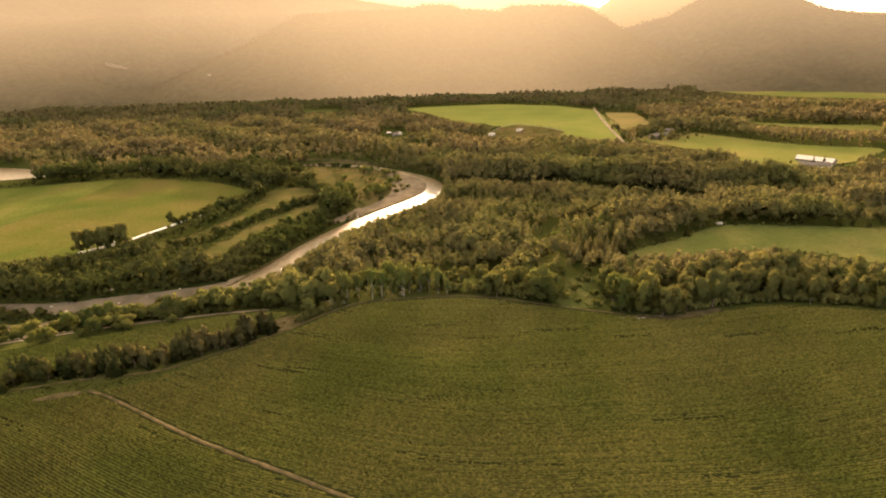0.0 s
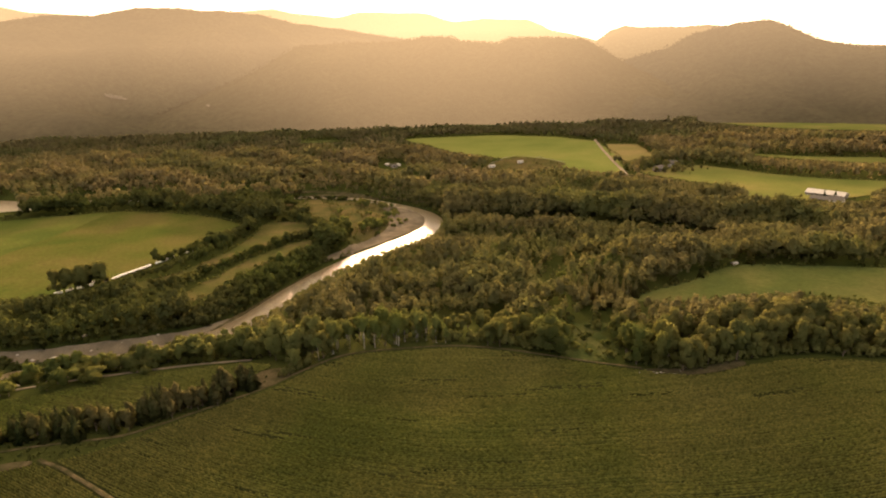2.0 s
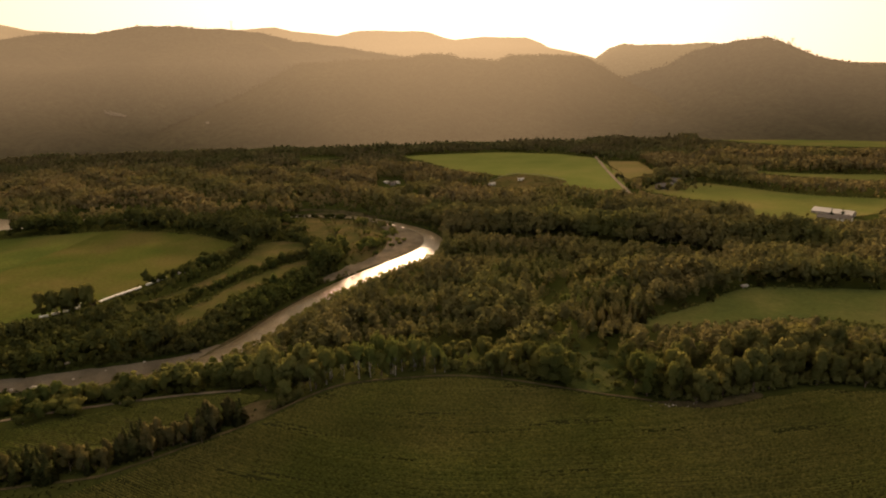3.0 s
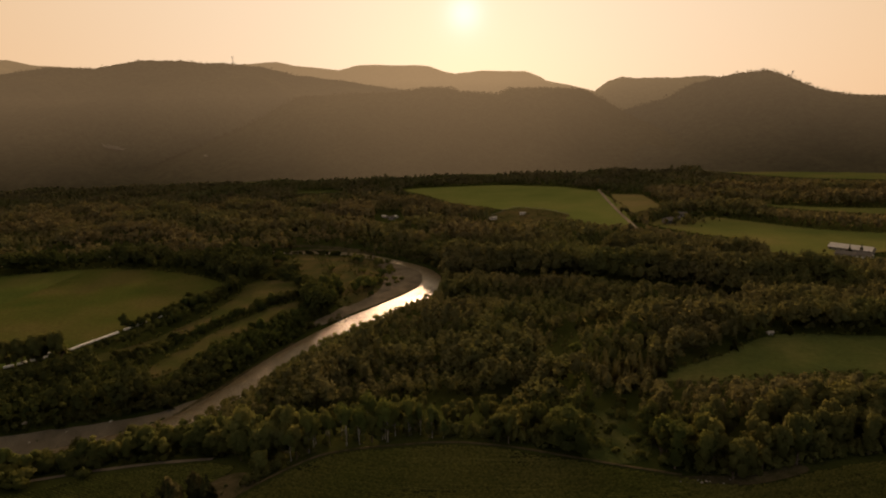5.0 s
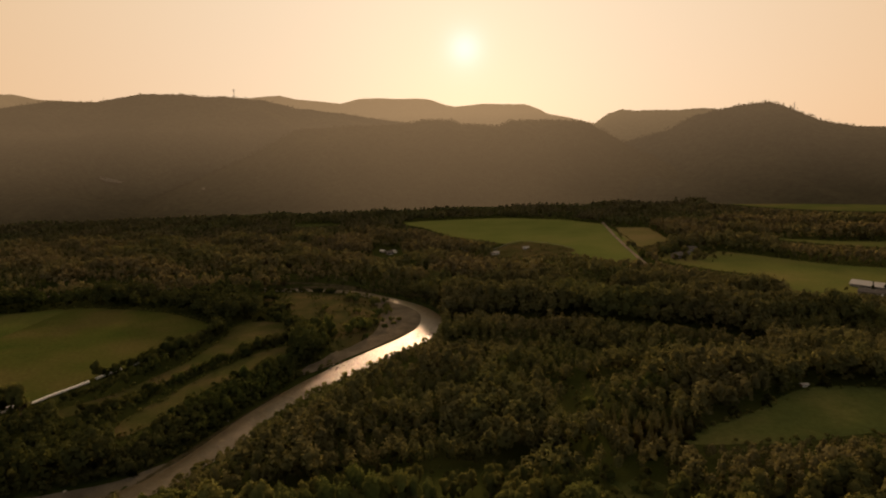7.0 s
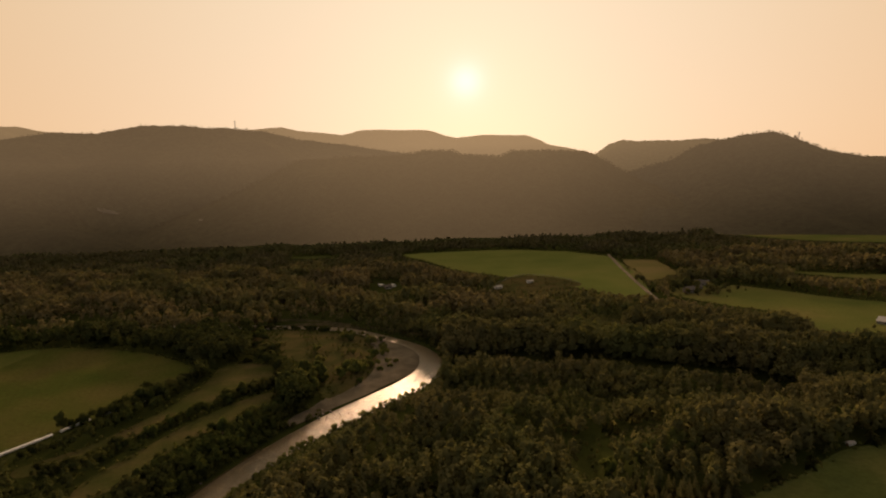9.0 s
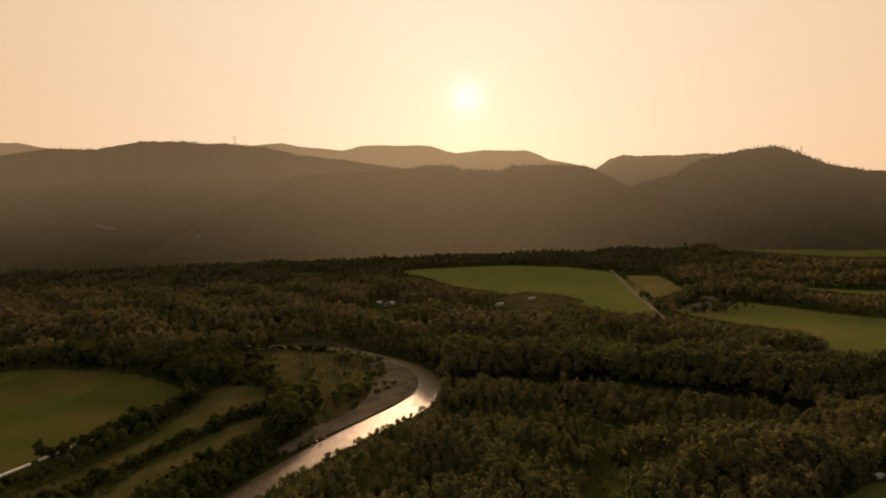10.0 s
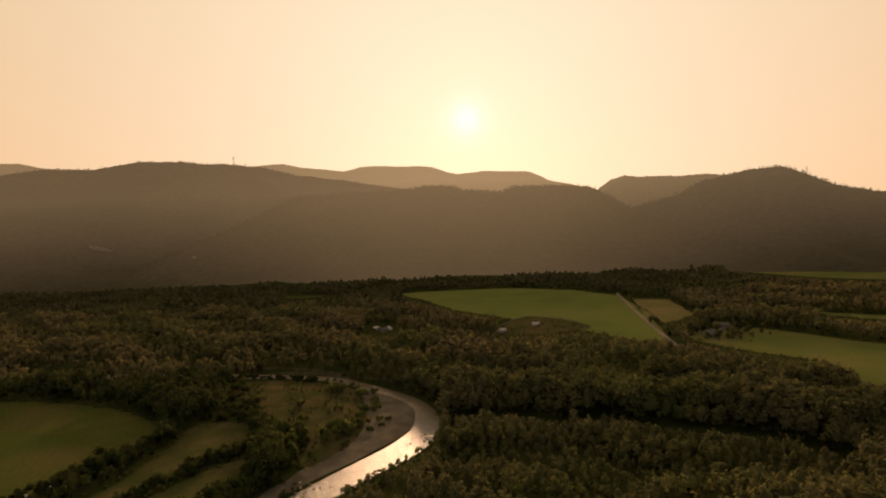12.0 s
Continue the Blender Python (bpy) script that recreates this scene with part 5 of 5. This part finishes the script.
M_WHITE_METAL = material("white_roof_metal", plain_build((0.28, 0.27, 0.255), 0.45, 2.0))
M_PALE_METAL = material("pale_roof_metal", plain_build((0.42, 0.4, 0.38), 0.5, 2.0))
M_GREY_BOARD = material("weathered_boards", plain_build((0.2, 0.18, 0.15), 0.85))
M_WHITE_BOARD = material("white_boards", plain_build((0.7, 0.68, 0.63), 0.7))
M_RED_BOARD = material("red_boards", plain_build((0.22, 0.06, 0.045), 0.8))
M_GREY_ROOF = material("grey_shingles", plain_build((0.085, 0.077, 0.07), 0.85))
M_RED_ROOF = material("red_roof", plain_build((0.15, 0.085, 0.07), 0.7))
M_GLASS = material("window_glass", lambda n, l: (principled(n, l, (0.02, 0.022, 0.025), 0.06), None))
M_PLASTIC = material("white_wrap", plain_build((0.82, 0.81, 0.78), 0.3, 3.0, 0.08))
M_STEEL = material("galvanised_steel", plain_build((0.3, 0.3, 0.3), 0.5, 4.0, 0.1, 0.6))
M_STONE = material("river_stone", plain_build((0.3, 0.275, 0.235), 0.8, 1.5, 0.3))
M_DARK_STONE = material("wet_stone", plain_build((0.12, 0.1, 0.085), 0.5, 1.5, 0.3))
M_RUBBER = material("black_rubber", plain_build((0.03, 0.03, 0.03), 0.8))
M_CAR_PAINT = material("white_car_paint", plain_build((0.75, 0.75, 0.74), 0.25, 1.0, 0.04))


def box(bm, x0, x1, y0, y1, z0, z1):
    m = Matrix.Translation(((x0 + x1) / 2, (y0 + y1) / 2, (z0 + z1) / 2)) @ Matrix.Diagonal((x1 - x0, y1 - y0, z1 - z0, 1))
    return bmesh.ops.create_cube(bm, size=1, matrix=m)


def building(name, x, y, turn, length, depth, eave, ridge, wall_mat, roof_mat, label, category, group="", windows=4, chimney=False, big_door=False):
    """A gabled building: walls with gables, two roof slabs, door, windows, chimney."""
    ob = new(name)
    ob.matrix_basis = pose(x, y, float(ground_z(x, y)) - 0.3, 0, 0, turn)
    a, b = length / 2, depth / 2
    bm = bmesh.new()
    lo = [bm.verts.new(p) for p in ((-a, -b, 0), (a, -b, 0), (a, b, 0), (-a, b, 0))]
    hi = [bm.verts.new(p) for p in ((-a, -b, eave), (a, -b, eave), (a, b, eave), (-a, b, eave))]
    g0, g1 = bm.verts.new((-a, 0, ridge)), bm.verts.new((a, 0, ridge))
    for f in ((lo[0], lo[1], hi[1], hi[0]), (lo[2], lo[3], hi[3], hi[2]), (lo[1], lo[2], hi[2], g1, hi[1]), (lo[3], lo[0], hi[0], g0, hi[3]), (hi[0], hi[1], g1, g0), (hi[2], hi[3], g0, g1), tuple(reversed(lo))):
        bm.faces.new(f)
    part("wall", bm, wall_mat, ob)
    run = math.hypot(b, ridge - eave)
    tilt = math.atan2(ridge - eave, b)
    for side in (-1, 1):
        bm = bmesh.new()
        box(bm, -a - 0.5, a + 0.5, -run - 0.5, 0.05, 0.05, 0.22)
        slope = Matrix.Translation((0, 0, ridge)) @ (Matrix.Identity(4) if side < 0 else Matrix.Rotation(math.pi, 4, "Z")) @ Matrix.Rotation(tilt, 4, "X")
        bmesh.ops.transform(bm, matrix=slope, verts=bm.verts)
        roof = part("roof", bm, roof_mat, ob)
        for k in range(int(length / 1.2)):
            bm = bmesh.new()
            box(bm, -a + k * 1.2, -a + k * 1.2 + 0.08, -run - 0.5, 0, 0.215, 0.28)
            bmesh.ops.transform(bm, matrix=slope, verts=bm.verts)
            part("roof_rib", bm, roof_mat, roof)
    w = length / windows
    head = min(2.3, eave - 0.25)
    sill = max(0.6, head - 1.3)
    for side in (-1, 1):
        for k in range(windows):
            cx = -a + w * (k + 0.5)
            bm = bmesh.new()
            y0 = side * b
            for q in ((cx - 0.65, cx - 0.55, sill, head), (cx + 0.55, cx + 0.65, sill, head), (cx - 0.65, cx + 0.65, sill - 0.1, sill), (cx - 0.65, cx + 0.65, head, head + 0.1)):
                box(bm, q[0], q[1], y0 - 0.06, y0 + 0.06, q[2], q[3])
            win = part("window", bm, M_WHITE_BOARD, ob)
            bm = bmesh.new()
            box(bm, cx - 0.55, cx + 0.55, y0 - 0.03, y0 + 0.03, sill, head)
            part("pane", bm, M_GLASS, win)
    bm = bmesh.new()
    dw, dh = (3.6, 3.4) if big_door else (1.0, 2.1)
    box(bm, -a - 0.06, -a + 0.02, -dw / 2, dw / 2, 0.3, min(dh, eave - 0.1))
    part("door", bm, M_RED_BOARD if wall_mat is not M_RED_BOARD else M_WHITE_BOARD, ob)
    if chimney:
        bm = bmesh.new()
        box(bm, a * 0.4, a * 0.4 + 0.7, -0.35, 0.35, ridge - 0.6, ridge + 1.0)
        part("chimney", bm, M_RED_ROOF, ob)
    return tagged(ob, label, category, group)


building("cattle_barn", 314, 475, math.degrees(math.atan2(-25, 19)), 28, 10, 2.7, 5.0, M_GREY_BOARD, M_PALE_METAL, "long weathered cattle barn with a pale metal roof", "barn", windows=8, big_door=True)
building("machine_shed", 297, 456, -48, 13, 8, 3.2, 5.0, M_GREY_BOARD, M_GREY_ROOF, "low weathered wooden machine shed beside the barn", "shed", windows=3, big_door=True)
building("farmhouse", 303, 446, -48, 9, 7, 4.2, 6.4, M_WHITE_BOARD, M_GREY_ROOF, "small white farmhouse below the barn", "house", windows=3, chimney=True)
building("hut", 249, 455, -20, 4.5, 3.4, 2.3, 3.3, M_GREY_BOARD, M_WHITE_METAL, "tiny grey hut with a white roof among treetops", "hut", windows=2)
building("farmhouse", 226, 606, 15, 10, 7, 3.6, 6.0, M_GREY_BOARD, M_GREY_ROOF, "grey farmhouse under trees beside the pasture", "house", windows=4, chimney=True)
building("farm_shed", 252, 640, -30, 12, 7, 3.2, 5.2, M_GREY_BOARD, M_GREY_ROOF, "dark-roofed weathered farm shed behind the house", "shed", windows=4, big_door=True)
building("garage", 240, 622, 20, 7, 5, 2.6, 4.0, M_GREY_BOARD, M_GREY_ROOF, "small grey garage near the farmhouse", "garage", windows=2, big_door=True)
drape("distant_meadow", DISTANT_MEADOW, M_ROUGH, 0.4, 10, "small light green meadow among distant woods", "meadow")
building("greenhouse_shed", -57, 692, -35, 5, 3.4, 2.0, 2.9, M_GREY_BOARD, M_PALE_METAL, "low white-roofed shed in a gap of the woods", "shed", windows=4)
building("cottage", -49, 679, 20, 6.5, 5, 2.6, 4.2, M_GREY_BOARD, M_GREY_ROOF, "small grey cottage in a gap of the woods", "house", windows=3, chimney=True)
building("garden_shed", -44, 690, -60, 5, 3, 2.2, 3.0, M_WHITE_BOARD, M_PALE_METAL, "tiny white garden shed beside the cottage", "shed", windows=2)
building("field_shed", 60, 657, 10, 7, 4.5, 2.6, 3.8, M_WHITE_BOARD, M_WHITE_METAL, "small pale shed at the edge of the green field", "shed", windows=2)
building("hay_shed", 33, 682, -25, 9, 5, 2.8, 4.2, M_GREY_BOARD, M_WHITE_METAL, "long grey hay shed under trees beside the field", "shed", windows=3, big_door=True)
building("field_shelter", 95, 681, 5, 6, 4, 2.4, 3.4, M_WHITE_BOARD, M_WHITE_METAL, "tiny white shelter inside the fenced paddock", "shelter", windows=2)
building("trailer", 147, 291, 10, 2.4, 1.4, 1.2, 1.5, M_WHITE_BOARD, M_WHITE_METAL, "white trailer parked at the field corner", "trailer", windows=2)
farm_tree = Stand([make_tree("ash_tree", "broad", 12, 450 + k, M_HAZY_POPLAR, M_BARK, "dark rounded yard tree round the farmhouse", "tree", "trees round the farm", 260, 0.75, 1.1, 0.2) for k in range(2)])
for x, y, k in ((216, 619, 0.9), (221, 617, 0.8), (235, 612, 1.0), (243, 604, 1.0), (232, 628, 1.0), (225, 630, 0.9), (247, 615, 0.8), (258, 628, 0.9), (218, 628, 0.8), (229, 599, 0.55), (222, 601, 0.5), (238, 599, 0.6), (246, 633, 0.6), (200, 667, 0.9), (203, 662, 0.7), (214, 640, 0.9), (222, 642, 1.0), (230, 646, 0.9), (238, 640, 0.8), (206, 628, 0.8), (250, 650, 1.0), (262, 640, 0.8), (266, 620, 0.6), (272, 612, 0.5), (244, 592, 0.45), (258, 600, 0.5), (211, 606, 0.6), (220, 597, 0.7), (228, 595, 0.6), (236, 593, 0.75), (243, 597, 0.65), (250, 603, 0.7), (259, 611, 0.6), (232, 603, 0.8), (246, 607, 0.8), (299, 462, 0.3), (306, 456, 0.32), (326, 459, 0.3), (290, 470, 0.34)):
    farm_tree.plant(x, y, k, rng.uniform(0, 6.283))
farm_spruce = Stand([make_tree("yard_spruce", "conifer", 9, 455, M_NEEDLE, M_BARK, "dark spruce beside the farm buildings", "tree", "trees round the farm", 160, 0.9)])
for x, y, k in ((197, 617, 0.8), (201, 616, 0.9), (205, 617, 0.75), (210, 616, 0.8), (309, 470, 1.0), (315, 466, 1.1), (255, 610, 0.4), (261, 609, 0.4), (213, 612, 0.9), (209, 622, 1.0), (234, 634, 1.0), (242, 628, 0.9), (256, 618, 0.8), (265, 632, 0.7), (228, 612, 0.7), (276, 606, 0.5), (249, 585, 0.4), (227, 592, 0.35)):
    farm_spruce.plant(x, y, k, rng.uniform(0, 6.283))


def rounded_cylinder(radius, length, sides=12):
    bm = bmesh.new()
    bmesh.ops.create_cone(bm, cap_ends=True, segments=sides, radius1=radius, radius2=radius, depth=length, matrix=Matrix.Rotation(math.pi / 2, 4, "X"))
    bmesh.ops.bevel(bm, geom=[e for e in bm.edges if abs(e.verts[0].co.y - e.verts[1].co.y) < 1e-4], offset=radius * 0.18, segments=1, affect="EDGES")
    return bm


silage = new("silage_row")
tagged(silage, "long row of white plastic-wrapped silage bales", "silage bales")
bale_line = smooth_line([(-204, 305), (-196, 312), (-187, 320), (-181, 332), (-175, 344), (-171, 354), (-166, 366), (-160, 377), (-152, 388)], False, 14)
along = np.concatenate([[0], np.cumsum(np.hypot(*np.diff(bale_line, axis=0).T))])
bm = rounded_cylinder(0.68, 1.34)
bale_mesh = bpy.data.meshes.new("bale")
bm.to_mesh(bale_mesh)
bm.free()
bale_mesh.materials.append(M_PLASTIC)
for k, d in enumerate(np.arange(0, along[-1], 1.32)):
    if (k < 9 and k % 4 == 3) or 40 < k < 44 or 54 < k < 58:
        continue
    x, y = np.interp(d, along, bale_line[:, 0]), np.interp(d, along, bale_line[:, 1])
    x2, y2 = np.interp(d + 0.5, along, bale_line[:, 0]), np.interp(d + 0.5, along, bale_line[:, 1])
    b = new("bale", bale_mesh)
    b.parent = silage
    b.matrix_basis = pose(x + rng.normal(scale=0.05), y, float(ground_z(x, y)) + 0.75, 0, rng.uniform(0, 90), math.degrees(math.atan2(y2 - y, x2 - x)) - 90)
    if 6 < k < 16 and k % 3:
        b = new("bale", bale_mesh)
        b.parent = silage
        b.matrix_basis = pose(x - 0.1, y + 0.3, float(ground_z(x, y)) + 2.0, 0, 30, math.degrees(math.atan2(y2 - y, x2 - x)) - 90)


def stone_mesh(name, seed, mat, detail=2):
    bm = bmesh.new()
    bmesh.ops.create_icosphere(bm, subdivisions=detail, radius=1)
    for v in bm.verts:
        v.co *= 1 + 0.28 * noise.noise(v.co * 1.3 + Vector((seed * 7.1, 0, 0)))
        v.co.z *= 0.62
    for f in bm.faces:
        f.smooth = True
    me = bpy.data.meshes.new(name)
    bm.to_mesh(me)
    bm.free()
    me.materials.append(mat)
    return me


pale_stones = [stone_mesh("boulder", k, M_STONE) for k in range(3)]
wet_stones = [stone_mesh("boulder", 10 + k, M_DARK_STONE) for k in range(3)]
for x, y, r in ((-161, 249, 1.7), (-158, 250, 1.1), (-162, 234, 1.6), (-170, 233, 1.0), (-150, 240, 0.6), (-127, 252, 0.7), (-178, 236, 0.7), (-140, 246, 0.5)):
    b = tagged(new("boulder", pale_stones[int(rng.randint(3))]), "pale boulder lying on the river gravel", "boulder", "boulders on the gravel")
    b.matrix_basis = Matrix.LocRotScale((x, y, float(ground_z(x, y)) + 0.2 * r), Euler((0, 0, rng.uniform(0, 6))), (r, r * 0.8, r))
for k in range(46):
    at = rng.choice((0, 0, 1, 2, 3))
    if at == 0:
        x, y = -20 + rng.uniform(0, 22), 418 + rng.normal(scale=3.0)
        x, y = x, y + (x + 10) * 0.15
    elif at == 1:
        x, y = -55 + rng.uniform(-4, 16), 368 + rng.normal(scale=4)
    elif at == 2:
        x, y = rng.uniform(-98, -80), rng.uniform(278, 330)
        x -= 6
    else:
        x, y = -5 + rng.uniform(-4, 8), rng.uniform(400, 440)
    r = rng.uniform(0.35, 1.0)
    b = tagged(new("river_rock", wet_stones[int(rng.randint(3))]), "dark wet rock breaking the shallow river", "rock", "rocks in the rapids")
    b.matrix_basis = Matrix.LocRotScale((x, y, max(-0.12, float(ground_z(x, y)) + 0.1)), Euler((0, 0, rng.uniform(0, 6))), (r, r * 0.8, r))
for k in range(9):
    x, y, r = 72 + rng.normal(scale=4.0), 187.2 + rng.normal(scale=0.6), rng.uniform(0.2, 0.5)
    b = tagged(new("field_stone", pale_stones[int(rng.randint(3))]), "pale field stone piled at the crop edge", "stone", "stones at the crop edge")
    b.matrix_basis = Matrix.LocRotScale((x, y, float(ground_z(x, y)) + 0.3), Euler((0, 0, rng.uniform(0, 6))), (r, r * 0.8, r))
SOIL_PATCH = smooth_line([(60, 190), (70, 186), (84, 185), (100, 189), (99, 193), (84, 189), (70, 190)], True)
drape("bare_soil", SOIL_PATCH, M_DIRT, 0.22, 2, "bare pale soil at the edge of the crop", "soil")
BARE_CORNER = smooth_line([(-71, 193), (-65, 201), (-58, 201), (-55, 195), (-61, 188), (-67, 187)], True)
drape("bare_soil", BARE_CORNER, M_DIRT, 0.24, 2, "trampled bare soil at the corner of the low field", "soil")
CUT_BANK = smooth_line([(-6, 497), (-24, 513), (-50, 535), (-78, 554), (-112, 566), (-160, 574)])
LOW_BANK = smooth_line([(-106, 258), (-97, 279), (-89, 301), (-80, 323), (-76, 333)])
ribbon("cut_bank", LOW_BANK, 0.9, M_DIRT, 0.2, "low crumbling brown river bank", "river bank")
ribbon("cut_bank", CUT_BANK, 1.3, M_DIRT, 0.25, "steep bare brown river bank", "river bank")


def strut(bm, a, b, r):
    a, b = Vector(a), Vector(b)
    m = Matrix.Translation((a + b) / 2) @ (b - a).to_track_quat("Z", "Y").to_matrix().to_4x4()
    bmesh.ops.create_cone(bm, cap_ends=True, segments=4, radius1=r, radius2=r, depth=(b - a).length, matrix=m)


def pylon(x, y, z, tall, turn, label):
    """A lattice mast: four legs, braces and two crossarms."""
    ob = new("pylon")
    ob.matrix_basis = pose(x, y, z, 0, 0, turn)
    w0, w1 = tall * 0.1, tall * 0.022
    for sx, sy in ((-1, -1), (1, -1), (1, 1), (-1, 1)):
        bm = bmesh.new()
        strut(bm, (sx * w0, sy * w0, 0), (sx * w1, sy * w1, tall), 0.22)
        part("leg", bm, M_STEEL, ob)
    bm = bmesh.new()
    for k in range(7):
        t0, t1 = k / 7, (k + 1) / 7
        a, b = w0 + (w1 - w0) * t0, w0 + (w1 - w0) * t1
        for i in range(4):
            c, d = math.cos(i * math.pi / 2), math.sin(i * math.pi / 2)
            for e in (-1, 1):
                strut(bm, ((c - d * e) * a, (d + c * e) * a, t0 * tall), ((c + d * e) * b, (d - c * e) * b, t1 * tall), 0.11)
    part("brace", bm, M_STEEL, ob)
    for h, reach in ((0.98, 0.2), (0.8, 0.13)):
        bm = bmesh.new()
        for e in (-1, 1):
            strut(bm, (0, 0, tall * h), (e * tall * reach, 0, tall * (h - 0.02)), 0.2)
            strut(bm, (0, 0, tall * (h - 0.08)), (e * tall * reach, 0, tall * (h - 0.02)), 0.14)
        part("crossarm", bm, M_STEEL, ob)
    return tagged(ob, label, "pylon", "pylons on the hills")


def ridge_place(grid, bearing):
    row = grid[39]
    az = np.degrees(np.arctan2(row[:, 0] - VIEW[0], row[:, 1] - VIEW[1]))
    return [float(np.interp(bearing, az, row[:, k])) for k in range(3)]


px, py, pz = ridge_place(WEST_GRID, -18.6)
pylon(px, py, pz - 4, 29, 20, "grey steel lattice pylon on the long hill")
px, py, pz = ridge_place(EAST_GRID, 32.4)
pylon(px, py, pz - 3, 18, -30, "grey steel lattice pylon on the steep hill")


def parked_car(x, y, turn):
    ob = new("parked_car")
    ob.matrix_basis = pose(x, y, float(ground_z(x, y)) + 0.65, 0, 0, turn)
    bm = bmesh.new()
    box(bm, -2.2, 2.2, -0.88, 0.88, 0.35, 0.95)
    bmesh.ops.bevel(bm, geom=bm.edges[:], offset=0.15, segments=2, affect="EDGES")
    part("body", bm, M_CAR_PAINT, ob)
    bm = bmesh.new()
    r = box(bm, -1.5, 0.9, -0.8, 0.8, 0.95, 1.5)
    for v in r["verts"]:
        if v.co.z > 1.2:
            v.co.x *= 0.75
            v.co.y *= 0.85
    part("cabin", bm, M_GLASS, ob)
    for sx in (-1.35, 1.35):
        for sy in (-0.85, 0.85):
            bm = bmesh.new()
            bmesh.ops.create_cone(bm, cap_ends=True, segments=14, radius1=0.33, radius2=0.33, depth=0.22, matrix=Matrix.Translation((sx, sy, 0.33)) @ Matrix.Rotation(math.pi / 2, 4, "X"))
            part("wheel", bm, M_RUBBER, ob)
    return tagged(ob, "white car parked at the end of the straight road", "car")


parked_car(188, 597, 80)


def paddock_fence(line, gap):
    """A post-and-rail fence along a line: single posts, and two rails from post to post."""
    ob = new("paddock_fence")
    run = np.concatenate([[0], np.cumsum(np.hypot(*np.diff(line, axis=0).T))])
    spots = [(float(np.interp(d, run, line[:, 0])), float(np.interp(d, run, line[:, 1]))) for d in np.arange(0, run[-1], gap)]
    spots = [Vector((x, y, float(ground_z(x, y)) + 0.4)) for x, y in spots]
    bm = bmesh.new()
    box(bm, -0.11, 0.11, -0.11, 0.11, 0, 1.6)
    post = part("post", bm, M_GREY_BOARD, ob)
    post.location = spots[0]
    for spot in spots[1:]:
        more = new("post", post.data)
        more.parent, more.location = ob, spot
    for a, b in zip(spots, spots[1:]):
        for h in (0.7, 1.3):
            bm = bmesh.new()
            strut(bm, a + Vector((0, 0, h)), b + Vector((0, 0, h)), 0.09)
            part("rail", bm, M_GREY_BOARD, ob)
    return tagged(ob, "weathered post and rail fence round the dry paddock", "fence")


pad_rng = np.random.RandomState(92)
wx, wy = jitter(54, 144, 641, 724, 4.0, pad_rng)
ok = inside(PADDOCK, wx, wy) & (waves(wx, wy, 26, 93) + pad_rng.normal(scale=0.4, size=len(wx)) > 0.2)
wx, wy = wx[ok], wy[ok]
plant_woods("paddock_weeds", np.c_[wx, wy, ground_z(wx, wy) + 0.3], pad_rng.uniform(0.6, 2.2, len(wx)), np.full(len(wx), "broad"), 12, 0.2, M_GROVE, "brownish weeds and low bushes in the paddock", 94, "scrub")
paddock_fence(smooth_line([(60, 678), (68, 692), (92, 725), (122, 707), (144, 668)], False, 8), 4.0)
